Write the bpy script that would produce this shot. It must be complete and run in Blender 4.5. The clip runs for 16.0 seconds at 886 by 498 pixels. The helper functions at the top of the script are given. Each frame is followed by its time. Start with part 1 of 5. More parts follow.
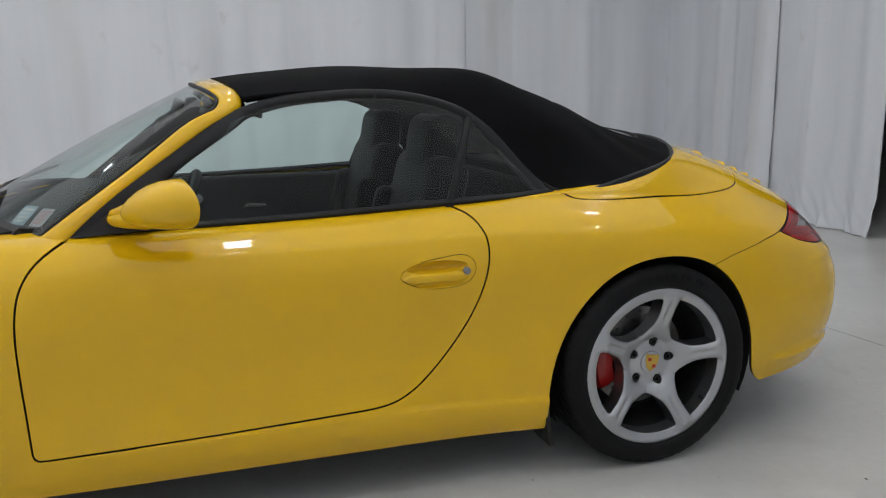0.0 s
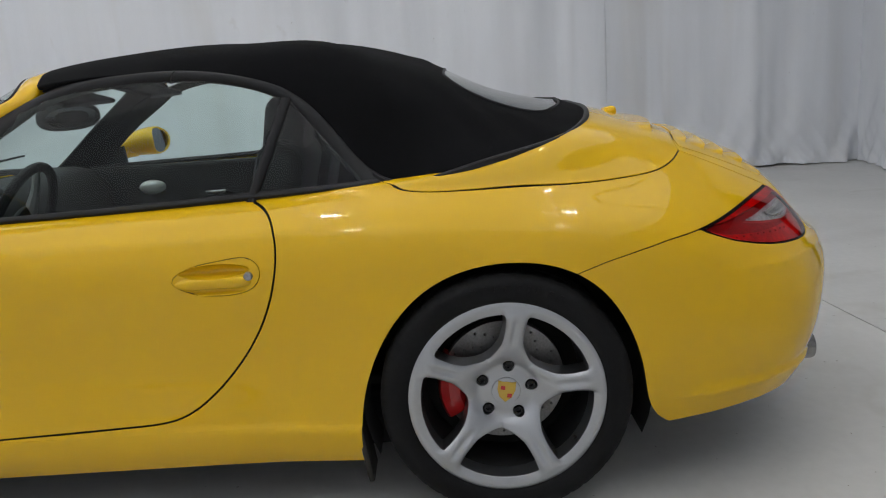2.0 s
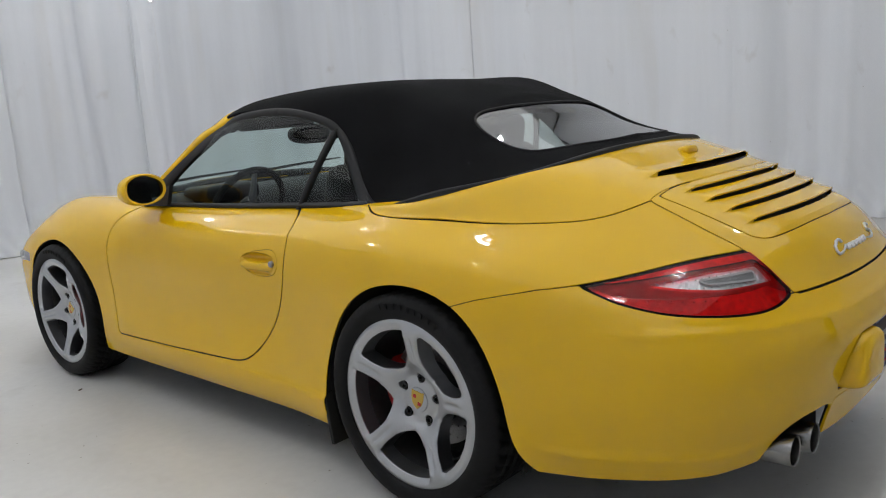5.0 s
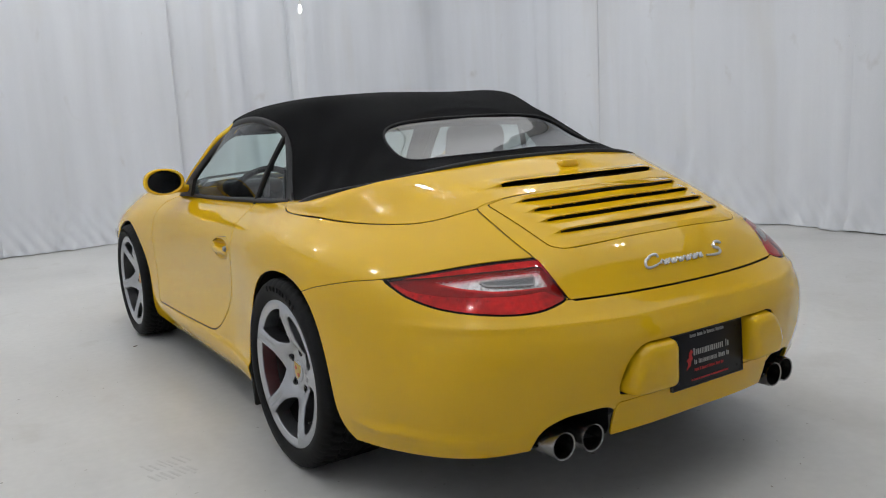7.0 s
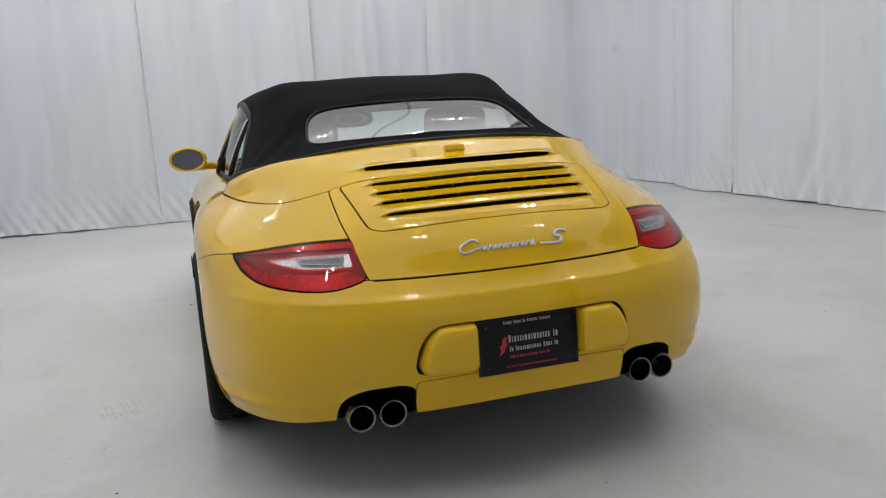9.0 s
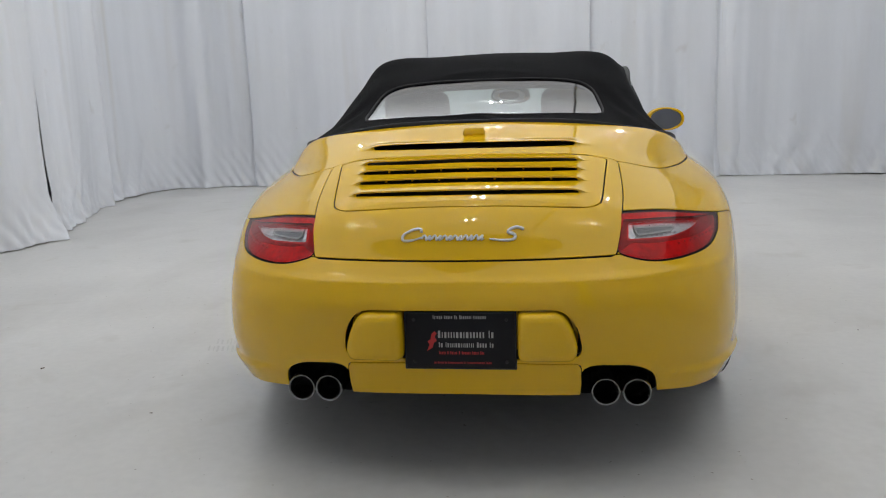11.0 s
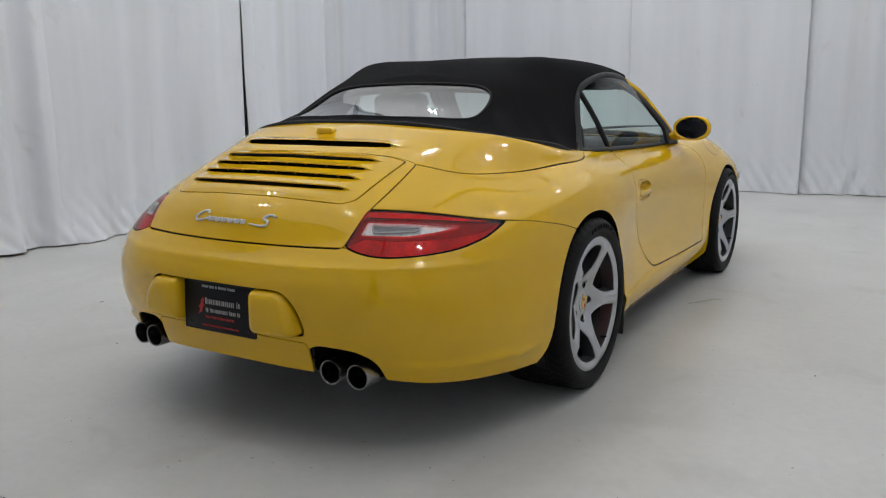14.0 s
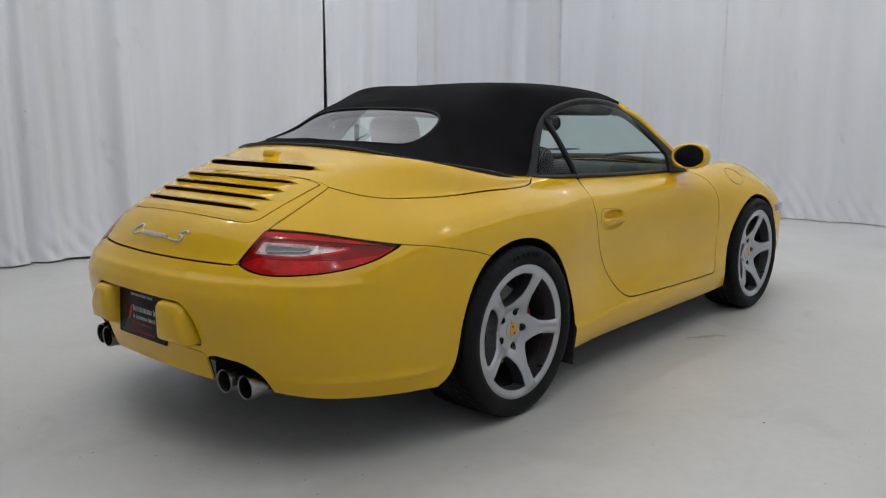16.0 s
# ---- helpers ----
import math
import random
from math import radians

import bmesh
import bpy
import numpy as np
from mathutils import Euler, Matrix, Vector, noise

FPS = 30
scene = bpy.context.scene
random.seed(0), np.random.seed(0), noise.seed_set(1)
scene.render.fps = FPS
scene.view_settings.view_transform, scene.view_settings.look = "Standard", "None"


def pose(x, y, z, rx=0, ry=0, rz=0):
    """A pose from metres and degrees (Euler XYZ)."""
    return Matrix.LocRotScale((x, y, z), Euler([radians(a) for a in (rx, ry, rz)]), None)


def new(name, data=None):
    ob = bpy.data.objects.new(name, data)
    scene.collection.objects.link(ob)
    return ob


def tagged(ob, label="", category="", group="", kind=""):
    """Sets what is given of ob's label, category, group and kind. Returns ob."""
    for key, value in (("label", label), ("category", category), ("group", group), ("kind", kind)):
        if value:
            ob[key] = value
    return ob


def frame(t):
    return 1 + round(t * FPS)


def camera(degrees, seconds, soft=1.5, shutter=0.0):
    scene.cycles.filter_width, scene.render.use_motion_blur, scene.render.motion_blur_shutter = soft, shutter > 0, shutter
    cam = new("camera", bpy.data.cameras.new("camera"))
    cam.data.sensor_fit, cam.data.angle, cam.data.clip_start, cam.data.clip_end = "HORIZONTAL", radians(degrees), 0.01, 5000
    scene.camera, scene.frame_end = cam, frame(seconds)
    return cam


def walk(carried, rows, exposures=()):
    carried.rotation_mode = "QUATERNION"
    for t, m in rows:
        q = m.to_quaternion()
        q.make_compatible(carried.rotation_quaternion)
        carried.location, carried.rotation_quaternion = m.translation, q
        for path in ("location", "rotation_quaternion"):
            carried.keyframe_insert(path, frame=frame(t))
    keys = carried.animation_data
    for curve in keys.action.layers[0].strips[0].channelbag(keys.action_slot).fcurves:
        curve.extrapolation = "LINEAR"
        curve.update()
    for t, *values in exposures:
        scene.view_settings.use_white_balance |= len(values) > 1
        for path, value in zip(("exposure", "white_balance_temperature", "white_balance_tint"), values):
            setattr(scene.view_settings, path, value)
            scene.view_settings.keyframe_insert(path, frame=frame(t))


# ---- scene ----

EXPOSURES = [(0.0, -.30), (2.5, -.28), (3.5, -.27), (6.0, -.17), (7.0, -.16), (9.0, -.13), (12.5, -.25), (16.0, -.29)]
cam = camera(57.07, 16.0, soft=1.1)
# seconds, x, y, z, yaw, pitch, roll
ROWS = [
    (0.00, -3.026, 1.443, 1.217, -108.57, -11.29, 0.68),
    (0.50, -2.980, 1.107, 1.198, -105.31, -11.39, 1.08),
    (1.00, -2.898, 0.761, 1.172, -101.19, -12.15, 1.48),
    (1.50, -2.871, 0.455, 1.162, -98.43, -12.86, 2.79),
    (2.00, -2.860, 0.148, 1.179, -90.80, -12.73, 3.79),
    (2.50, -2.813, -0.165, 1.183, -84.49, -13.28, 4.51),
    (3.00, -2.790, -0.478, 1.194, -79.39, -12.77, 4.38),
    (3.50, -2.737, -0.745, 1.202, -69.91, -12.23, 4.72),
    (4.30, -2.613, -1.206, 1.203, -56.65, -11.25, 4.70),
    (5.10, -2.466, -1.667, 1.193, -47.76, -10.15, 3.82),
    (6.00, -2.260, -2.127, 1.184, -41.01, -9.27, 2.78),
    (6.50, -2.105, -2.339, 1.180, -37.63, -9.05, 2.66),
    (7.00, -1.882, -2.555, 1.173, -33.40, -9.32, 3.13),
    (7.50, -1.689, -2.766, 1.164, -29.84, -9.33, 3.53),
    (8.00, -1.433, -2.932, 1.151, -25.12, -9.42, 3.63),
    (8.50, -1.166, -3.051, 1.147, -22.24, -10.08, 3.79),
    (9.00, -0.898, -3.155, 1.143, -17.86, -10.14, 3.65),
    (9.80, -0.447, -3.226, 1.136, -8.08, -10.54, 3.14),
    (10.60, 0.023, -3.215, 1.131, 2.60, -11.10, 2.44),
    (11.50, 0.556, -3.192, 1.131, 12.57, -10.69, 1.41),
    (12.00, 0.847, -3.188, 1.132, 16.70, -9.87, 0.87),
    (12.50, 1.145, -3.127, 1.132, 21.23, -9.94, 0.76),
    (13.00, 1.449, -3.053, 1.138, 23.12, -10.49, 0.65),
    (13.50, 1.702, -2.988, 1.125, 26.17, -10.23, 0.34),
    (14.00, 1.957, -2.858, 1.123, 31.08, -10.83, 0.60),
    (14.50, 2.187, -2.733, 1.143, 33.99, -10.33, 0.77),
    (15.00, 2.391, -2.617, 1.143, 37.32, -9.74, 0.43),
    (15.50, 2.538, -2.504, 1.141, 40.62, -9.53, 0.31),
    (16.00, 2.656, -2.415, 1.152, 41.79, -9.60, -0.01),
]
walk(cam, [(t, pose(x, y, z, 90 + pitch, roll, yaw)) for t, x, y, z, yaw, pitch, roll in ROWS], EXPOSURES)

# ---------------------------------------------------------------- light: a closed hall, lit by lamps under its ceiling and an added glowing fill
world = bpy.data.worlds.new("world")
scene.world = world
world.use_nodes = True
world.node_tree.nodes["Background"].inputs[0].default_value = (0.8, 0.85, 0.9, 1)
world.node_tree.nodes["Background"].inputs[1].default_value = 0.02
scene.view_settings.exposure = 0.0
LAMP_STRENGTH = 160.0
FILL_STRENGTH = .63


# ---------------------------------------------------------------- materials
def material(name, colour, rough=0.5, metal=0.0, grain=0.0, grain_scale=40, stain=0.0, stain_scale=2, bump=0.0, bump_scale=60, coat=0.0, spec=0.5, stretch=(1, 1, 1), rough_var=0.0):
    """A surface: base colour with fine grain and broad stains, and a fine relief."""
    m = bpy.data.materials.new(name)
    m.use_nodes = True
    nt = m.node_tree
    b = nt.nodes["Principled BSDF"]
    b.inputs["Base Color"].default_value = (*colour, 1)
    b.inputs["Roughness"].default_value, b.inputs["Metallic"].default_value = rough, metal
    b.inputs["Specular IOR Level"].default_value = spec
    b.inputs["Coat Weight"].default_value, b.inputs["Coat Roughness"].default_value, b.inputs["Coat IOR"].default_value = coat, 0.03, 1.5
    co = nt.nodes.new("ShaderNodeTexCoord")
    mp = nt.nodes.new("ShaderNodeMapping")
    mp.inputs["Scale"].default_value = stretch
    nt.links.new(co.outputs["Object"], mp.inputs["Vector"])

    def noise_at(scale, detail=4):
        n = nt.nodes.new("ShaderNodeTexNoise")
        n.inputs["Scale"].default_value, n.inputs["Detail"].default_value = scale, detail
        nt.links.new(mp.outputs[0], n.inputs["Vector"])
        return n

    out = None
    for amount, scale, detail in ((grain, grain_scale, 3), (stain, stain_scale, 6)):
        if not amount:
            continue
        r = nt.nodes.new("ShaderNodeMapRange")
        r.inputs["From Min"].default_value, r.inputs["From Max"].default_value = 0.3, 0.7
        r.inputs["To Min"].default_value, r.inputs["To Max"].default_value = 1 - amount, 1 + amount
        nt.links.new(noise_at(scale, detail).outputs["Fac"], r.inputs["Value"])
        mx = nt.nodes.new("ShaderNodeMix")
        mx.data_type, mx.blend_type = "RGBA", "MULTIPLY"
        mx.inputs["Factor"].default_value = 1
        if out:
            nt.links.new(out, mx.inputs["A"])
        else:
            mx.inputs["A"].default_value = (*colour, 1)
        nt.links.new(r.outputs[0], mx.inputs["B"])
        out = mx.outputs["Result"]
    if out:
        nt.links.new(out, b.inputs["Base Color"])
    if rough_var:
        r = nt.nodes.new("ShaderNodeMapRange")
        r.inputs["To Min"].default_value, r.inputs["To Max"].default_value = rough - rough_var, rough + rough_var
        nt.links.new(noise_at(stain_scale * 1.7, 5).outputs["Fac"], r.inputs["Value"])
        nt.links.new(r.outputs[0], b.inputs["Roughness"])
    if bump:
        k = nt.nodes.new("ShaderNodeBump")
        k.inputs["Strength"].default_value, k.inputs["Distance"].default_value = 1.0, bump
        nt.links.new(noise_at(bump_scale, 3).outputs["Fac"], k.inputs["Height"])
        nt.links.new(k.outputs[0], b.inputs["Normal"])
    return m


def soil(m, colour, scale, start, full, amount, detail=6, stretch=(1, 1, 1), warp=0.0):
    """Dirt of an uneven shape of its own over a surface: specks, smudges or streaks."""
    nt = m.node_tree
    b = nt.nodes["Principled BSDF"]
    old = b.inputs["Base Color"].links[0].from_socket
    co, mp, n, r, mx = (nt.nodes.new(k) for k in ("ShaderNodeTexCoord", "ShaderNodeMapping", "ShaderNodeTexNoise", "ShaderNodeMapRange", "ShaderNodeMix"))
    mp.inputs["Scale"].default_value = stretch
    mp.inputs["Location"].default_value = (scale * .37, scale * .11, 0)
    n.inputs["Scale"].default_value, n.inputs["Detail"].default_value, n.inputs["Distortion"].default_value = scale, detail, warp
    r.inputs["From Min"].default_value, r.inputs["From Max"].default_value, r.inputs["To Max"].default_value = start, full, amount
    mx.data_type = "RGBA"
    nt.links.new(co.outputs["Object"], mp.inputs["Vector"])
    nt.links.new(mp.outputs[0], n.inputs["Vector"])
    nt.links.new(n.outputs["Fac"], r.inputs["Value"])
    nt.links.new(r.outputs[0], mx.inputs["Factor"])
    nt.links.new(old, mx.inputs["A"])
    mx.inputs["B"].default_value = (*colour, 1)
    nt.links.new(mx.outputs["Result"], b.inputs["Base Color"])


def glass_material(name, tint, clear, rough=0.0, sheen=.085):
    """A thin pane: it lets most of the light straight through and mirrors more at a slant."""
    m = bpy.data.materials.new(name)
    m.use_nodes = True
    nt = m.node_tree
    nt.nodes.clear()
    o, mix = nt.nodes.new("ShaderNodeOutputMaterial"), nt.nodes.new("ShaderNodeMixShader")
    tr, gl, lw = nt.nodes.new("ShaderNodeBsdfTransparent"), nt.nodes.new("ShaderNodeBsdfGlossy"), nt.nodes.new("ShaderNodeLayerWeight")
    tr.inputs["Color"].default_value = (tint[0] * clear, tint[1] * clear, tint[2] * clear, 1)
    gl.inputs["Roughness"].default_value = rough
    lw.inputs["Blend"].default_value = .5
    pw, ma = nt.nodes.new("ShaderNodeMath"), nt.nodes.new("ShaderNodeMath")
    pw.operation, ma.operation = "POWER", "MULTIPLY_ADD"
    pw.inputs[1].default_value, ma.inputs[1].default_value, ma.inputs[2].default_value = 4.6, .85, sheen
    nt.links.new(lw.outputs["Facing"], pw.inputs[0])
    nt.links.new(pw.outputs[0], ma.inputs[0])
    nt.links.new(ma.outputs[0], mix.inputs[0])
    nt.links.new(tr.outputs[0], mix.inputs[1])
    nt.links.new(gl.outputs[0], mix.inputs[2])
    nt.links.new(mix.outputs[0], o.inputs["Surface"])
    return m


def glow_material(name, colour, strength):
    m = bpy.data.materials.new(name)
    m.use_nodes = True
    b = m.node_tree.nodes["Principled BSDF"]
    b.inputs["Base Color"].default_value = (*colour, 1)
    b.inputs["Emission Color"].default_value, b.inputs["Emission Strength"].default_value = (*colour, 1), strength
    return m


PAINT = material("yellow_paint", (.815, .490, .007), rough=.5, coat=1.0, stain=.02, stain_scale=3, spec=.0)
GAP = material("shut_line_black", (.012, .011, .008), rough=.7)
CLOTH = material("black_canvas", (.0052, .0052, .006), rough=.95, grain=.4, grain_scale=600, stain=.3, stain_scale=5, bump=.0010, bump_scale=700, spec=.10)
SEAL = material("black_rubber_seal", (.011, .011, .0125), rough=.55, grain=.1, grain_scale=200, spec=.3)
GLASS = glass_material("tinted_glass", (.90, 1.0, .975), .95, sheen=.038)
REARGLASS = glass_material("rear_glass", (.90, 1.0, .98), .70, sheen=.20)
FLOOR = material("painted_concrete", (.615, .608, .588), rough=.38, grain=.03, grain_scale=25, stain=.085, stain_scale=.9, bump=.0004, bump_scale=14, rough_var=.10)
DRAPE = material("white_drape", (.745, .762, .80), rough=.85, grain=.03, grain_scale=260, stain=.05, stain_scale=1.3, stretch=(3, 3, .25), bump=.0008, bump_scale=120, spec=.2)
soil(FLOOR, (.20, .17, .13), 38, .735, .76, .7, 2)
soil(FLOOR, (.36, .33, .28), 2.6, .60, .78, .35, 8, warp=.6)
soil(FLOOR, (.42, .40, .37), 1.1, .56, .70, .28, 9, (1, .35, 1), .8)
soil(FLOOR, (.70, .69, .67), 3.1, .62, .75, .35, 9, (.5, 1, 1), .5)
soil(DRAPE, (.52, .50, .48), 5.0, .66, .80, .5, 8, (1, 1, .6), .5)
soil(DRAPE, (.30, .28, .26), 30, .78, .80, .6, 2)
soil(DRAPE, (.60, .575, .53), 2.4, .56, .74, .4, 5, (1, 1, .07), .3)
CEILING = material("white_ceiling", (.80, .80, .81), rough=.9, stain=.08, stain_scale=.6)
WALL = material("grey_wall", (.66, .66, .67), rough=.8, grain=.05, grain_scale=60, stain=.15, stain_scale=.8)
TUBE = glow_material("lamp_diffuser", (.96, .985, 1.0), LAMP_STRENGTH)
FILL_GLOW = glow_material("ceiling_fill_glow", (.97, .985, 1.0), FILL_STRENGTH)
SMALL_BULB = glow_material("small_bulb_glow", (1.0, .98, .95), 12.0)
BOLT = material("dark_bolt_steel", (.035, .035, .037), rough=.35, metal=.8)
WHITE_METAL = material("white_enamel", (.7, .7, .7), rough=.4, stain=.03)

TYRE = material("tyre_rubber", (.0085, .0085, .009), rough=.62, grain=.12, grain_scale=120, stain=.3, stain_scale=6, spec=.17)
ALLOY = material("silver_wheel_paint", (.46, .47, .49), rough=.30, metal=.85, grain=.04, grain_scale=500, stain=.04, stain_scale=5, coat=.8)
BARREL = material("wheel_barrel", (.05, .05, .053), rough=.45, metal=.6, stain=.3, stain_scale=9)
STEEL = material("brake_disc_steel", (.30, .295, .29), rough=.45, metal=.9, grain=.15, grain_scale=160, stain=.12, stain_scale=8)
HOLE = material("dark_hollow", (.008, .008, .008), rough=.9)
CALIPER = material("red_caliper", (.50, .012, .012), rough=.3, coat=.5, stain=.08, stain_scale=20)
CHROME = material("polished_metal", (.72, .72, .72), rough=.12, metal=1.0, stain=.04, stain_scale=30)
TIP = material("exhaust_steel", (.33, .325, .315), rough=.27, metal=1.0, stain=.12, stain_scale=25)
BORE = material("dark_pipe", (.010, .009, .009), rough=.85, stain=.3, stain_scale=30)
PLASTIC = material("black_plastic", (.012, .012, .013), rough=.55, grain=.15, grain_scale=400, bump=.0003, bump_scale=700)
LEATHER = material("black_leather", (.0045, .0045, .005), rough=.55, stain=.2, stain_scale=7, spec=.25)
TRIM = material("grey_interior_trim", (.009, .0095, .0105), rough=.6, stain=.15, stain_scale=4, spec=.25)
LAMPSLOT = material("lamp_slot_grey", (.20, .20, .205), rough=.35, stain=.15, stain_scale=40)
DIM_MIRROR = material("dimmed_mirror_glass", (.18, .185, .20), rough=.01, metal=1.0)
SCRIPT = material("satin_silver_script", (.70, .69, .67), rough=.34, metal=.55, stain=.04, stain_scale=30)
REFLECTOR = material("lamp_reflector", (.72, .72, .73), rough=.3, metal=.9, grain=.25, grain_scale=90, bump=.004, bump_scale=90)
REDREFLECTOR = material("lamp_red_reflector", (.88, .07, .06), rough=.30, metal=.15, grain=.22, grain_scale=70, stain=.3, stain_scale=11, bump=.002, bump_scale=110)
LAMPBAND = material("lamp_dark_red", (.40, .018, .018), rough=.3, grain=.3, grain_scale=70, bump=.002, bump_scale=80)
RED = glass_material("red_lens", (1.0, .016, .018), .74, sheen=.035)
CLEAR = glass_material("clear_lens", (.93, .94, .95), .93, sheen=.04)
BLACKLENS = material("smoked_lens", (.004, .002, .002), rough=.25, spec=.06)
PLATE = material("black_plate_enamel", (.007, .0065, .009), rough=.4, spec=.25, stain=.15, stain_scale=15)
PRINT = material("white_print", (.42, .42, .41), rough=.5)
REDPRINT = material("red_print", (.55, .03, .03), rough=.5)
GOLD = material("gold_enamel", (.62, .40, .06), rough=.3, metal=.5, coat=.6)
STICKER_BLUE = material("sticker_blue", (.22, .29, .34), rough=.6, stain=.1, stain_scale=40)
STICKER_PINK = material("sticker_pink_print", (.36, .20, .21), rough=.6)
STICKER_WHITE = material("sticker_white", (.34, .31, .32), rough=.6, stain=.1, stain_scale=40)
FLAKE = material("brown_flake", (.11, .08, .05), rough=.8, grain=.2, grain_scale=300)
STAIN = material("dried_stain", (.47, .445, .40), rough=.6, grain=.06, grain_scale=60, stain=.12, stain_scale=18)
DUST = material("grey_dust", (.60, .593, .573), rough=.8, stain=.06, stain_scale=30)
GREY = material("grey_lens", (.20, .20, .21), rough=.2, coat=.8)


def mesh_of(name, skin, mat):
    me = bpy.data.meshes.new(name)
    me.from_pydata(skin.v.tolist(), [], skin.f.tolist())
    me.materials.append(mat)
    me.shade_smooth()
    me.normals_split_custom_set_from_vertices((skin.n / (np.linalg.norm(skin.n, axis=1)[:, None] + 1e-12)).tolist())
    return me


def skin_part(name, skin, mat, parent=None, label=""):
    ob = new(name, mesh_of(name, skin, mat))
    ob.parent = parent
    return tagged(ob, label)


def part(name, bm, mat, parent=None, label="", smooth=30):
    """One mesh object from a bmesh, shaded smooth but for its sharp edges."""
    me = bpy.data.meshes.new(name)
    bmesh.ops.recalc_face_normals(bm, faces=bm.faces)
    bm.to_mesh(me)
    bm.free()
    me.materials.append(mat)
    if smooth:
        me.shade_smooth()
        me.set_sharp_from_angle(angle=radians(smooth))
    ob = new(name, me)
    ob.parent = parent
    return tagged(ob, label)


def empty(name, label, category, at=(0, 0, 0), group="", kind=""):
    ob = new(name)
    ob.location = at
    return tagged(ob, label, category, group, kind)


def box(bm, x0, x1, y0, y1, z0, z1, bevel=0.0, seg=2):
    g = bmesh.ops.create_cube(bm, size=1, matrix=Matrix.LocRotScale(((x0 + x1) / 2, (y0 + y1) / 2, (z0 + z1) / 2), None, (x1 - x0, y1 - y0, z1 - z0)))
    if bevel:
        e = list({e for v in g["verts"] for e in v.link_edges})
        bmesh.ops.bevel(bm, geom=e, offset=bevel, segments=seg, affect="EDGES", profile=.5)
    return bm


def tube(bm, pts, r, seg=8, closed=False, cap=True):
    """A round bar of radius r (one, or one a point) along pts."""
    p = [Vector(q) for q in pts]
    n = len(p)
    rr = [r] * n if np.isscalar(r) else r
    rings, side = [], None
    for i in range(n):
        a, b = p[i - 1] if (i or closed) else p[i], p[(i + 1) % n] if (i < n - 1 or closed) else p[i]
        d = (b - a).normalized()
        side = (side - d * side.dot(d)).normalized() if side else d.orthogonal().normalized()
        up = d.cross(side)
        rings.append([bm.verts.new(p[i] + (side * math.cos(2 * math.pi * k / seg) + up * math.sin(2 * math.pi * k / seg)) * rr[i]) for k in range(seg)])
    for i in range(n if closed else n - 1):
        a, b = rings[i], rings[(i + 1) % n]
        for k in range(seg):
            bm.faces.new((a[k], a[(k + 1) % seg], b[(k + 1) % seg], b[k]))
    if cap and not closed:
        bm.faces.new(rings[0][::-1]), bm.faces.new(rings[-1])
    return bm


def lathe(bm, prof, seg=48, m=Matrix()):
    """Turns the profile (radius, x) round the x axis."""
    rings = []
    for r, x in prof:
        if r < 1e-6:
            rings.append([bm.verts.new(m @ Vector((x, 0, 0)))])
        else:
            rings.append([bm.verts.new(m @ Vector((x, r * math.cos(2 * math.pi * k / seg), r * math.sin(2 * math.pi * k / seg)))) for k in range(seg)])
    for a, b in zip(rings, rings[1:]):
        for k in range(seg):
            j = (k + 1) % seg
            q = [a[k % len(a)], a[j % len(a)], b[j % len(b)], b[k % len(b)]]
            q = list(dict.fromkeys(q))
            if len(q) > 2:
                bm.faces.new(q)
    return bm


# ---------------------------------------------------------------- mesh tools
def spline(tk, pk, t):
    """Natural cubic spline through the keys pk at tk, read at t."""
    tk, pk, t = np.asarray(tk, float), np.asarray(pk, float), np.asarray(t, float)
    n, h = len(tk), np.diff(tk)
    a, b = np.zeros((n, n)), np.zeros((n,) + pk.shape[1:])
    a[0, 0] = a[-1, -1] = 1
    for i in range(1, n - 1):
        a[i, i - 1], a[i, i], a[i, i + 1] = h[i - 1], 2 * (h[i - 1] + h[i]), h[i]
        b[i] = 6 * ((pk[i + 1] - pk[i]) / h[i] - (pk[i] - pk[i - 1]) / h[i - 1])
    m = np.linalg.solve(a, b.reshape(n, -1)).reshape(b.shape)
    i = np.clip(np.searchsorted(tk, t) - 1, 0, n - 2)
    sh = (-1,) + (1,) * (pk.ndim - 1)
    hh, u, w = h[i].reshape(sh), (tk[i + 1] - t).reshape(sh), (t - tk[i]).reshape(sh)
    return (m[i] * u ** 3 + m[i + 1] * w ** 3) / (6 * hh) + (pk[i] / hh - m[i] * hh / 6) * u + (pk[i + 1] / hh - m[i + 1] * hh / 6) * w


def chord(pts, power=0.75):
    d = np.linalg.norm(np.diff(np.asarray(pts, float), axis=0), axis=1) ** power
    return np.concatenate([[0], np.cumsum(np.maximum(d, 1e-6))])


def curve(pts, n=40, closed=False):
    """A smooth curve of n points through pts."""
    p = np.asarray(pts, float)
    if closed:
        k = len(p)
        q = np.concatenate([p[-3:], p, p[:4]])
        t = chord(q)
        return spline(t, q, np.linspace(t[3], t[3 + k], n, endpoint=False))
    t = chord(p)
    return spline(t, p, np.linspace(0, t[-1], n))


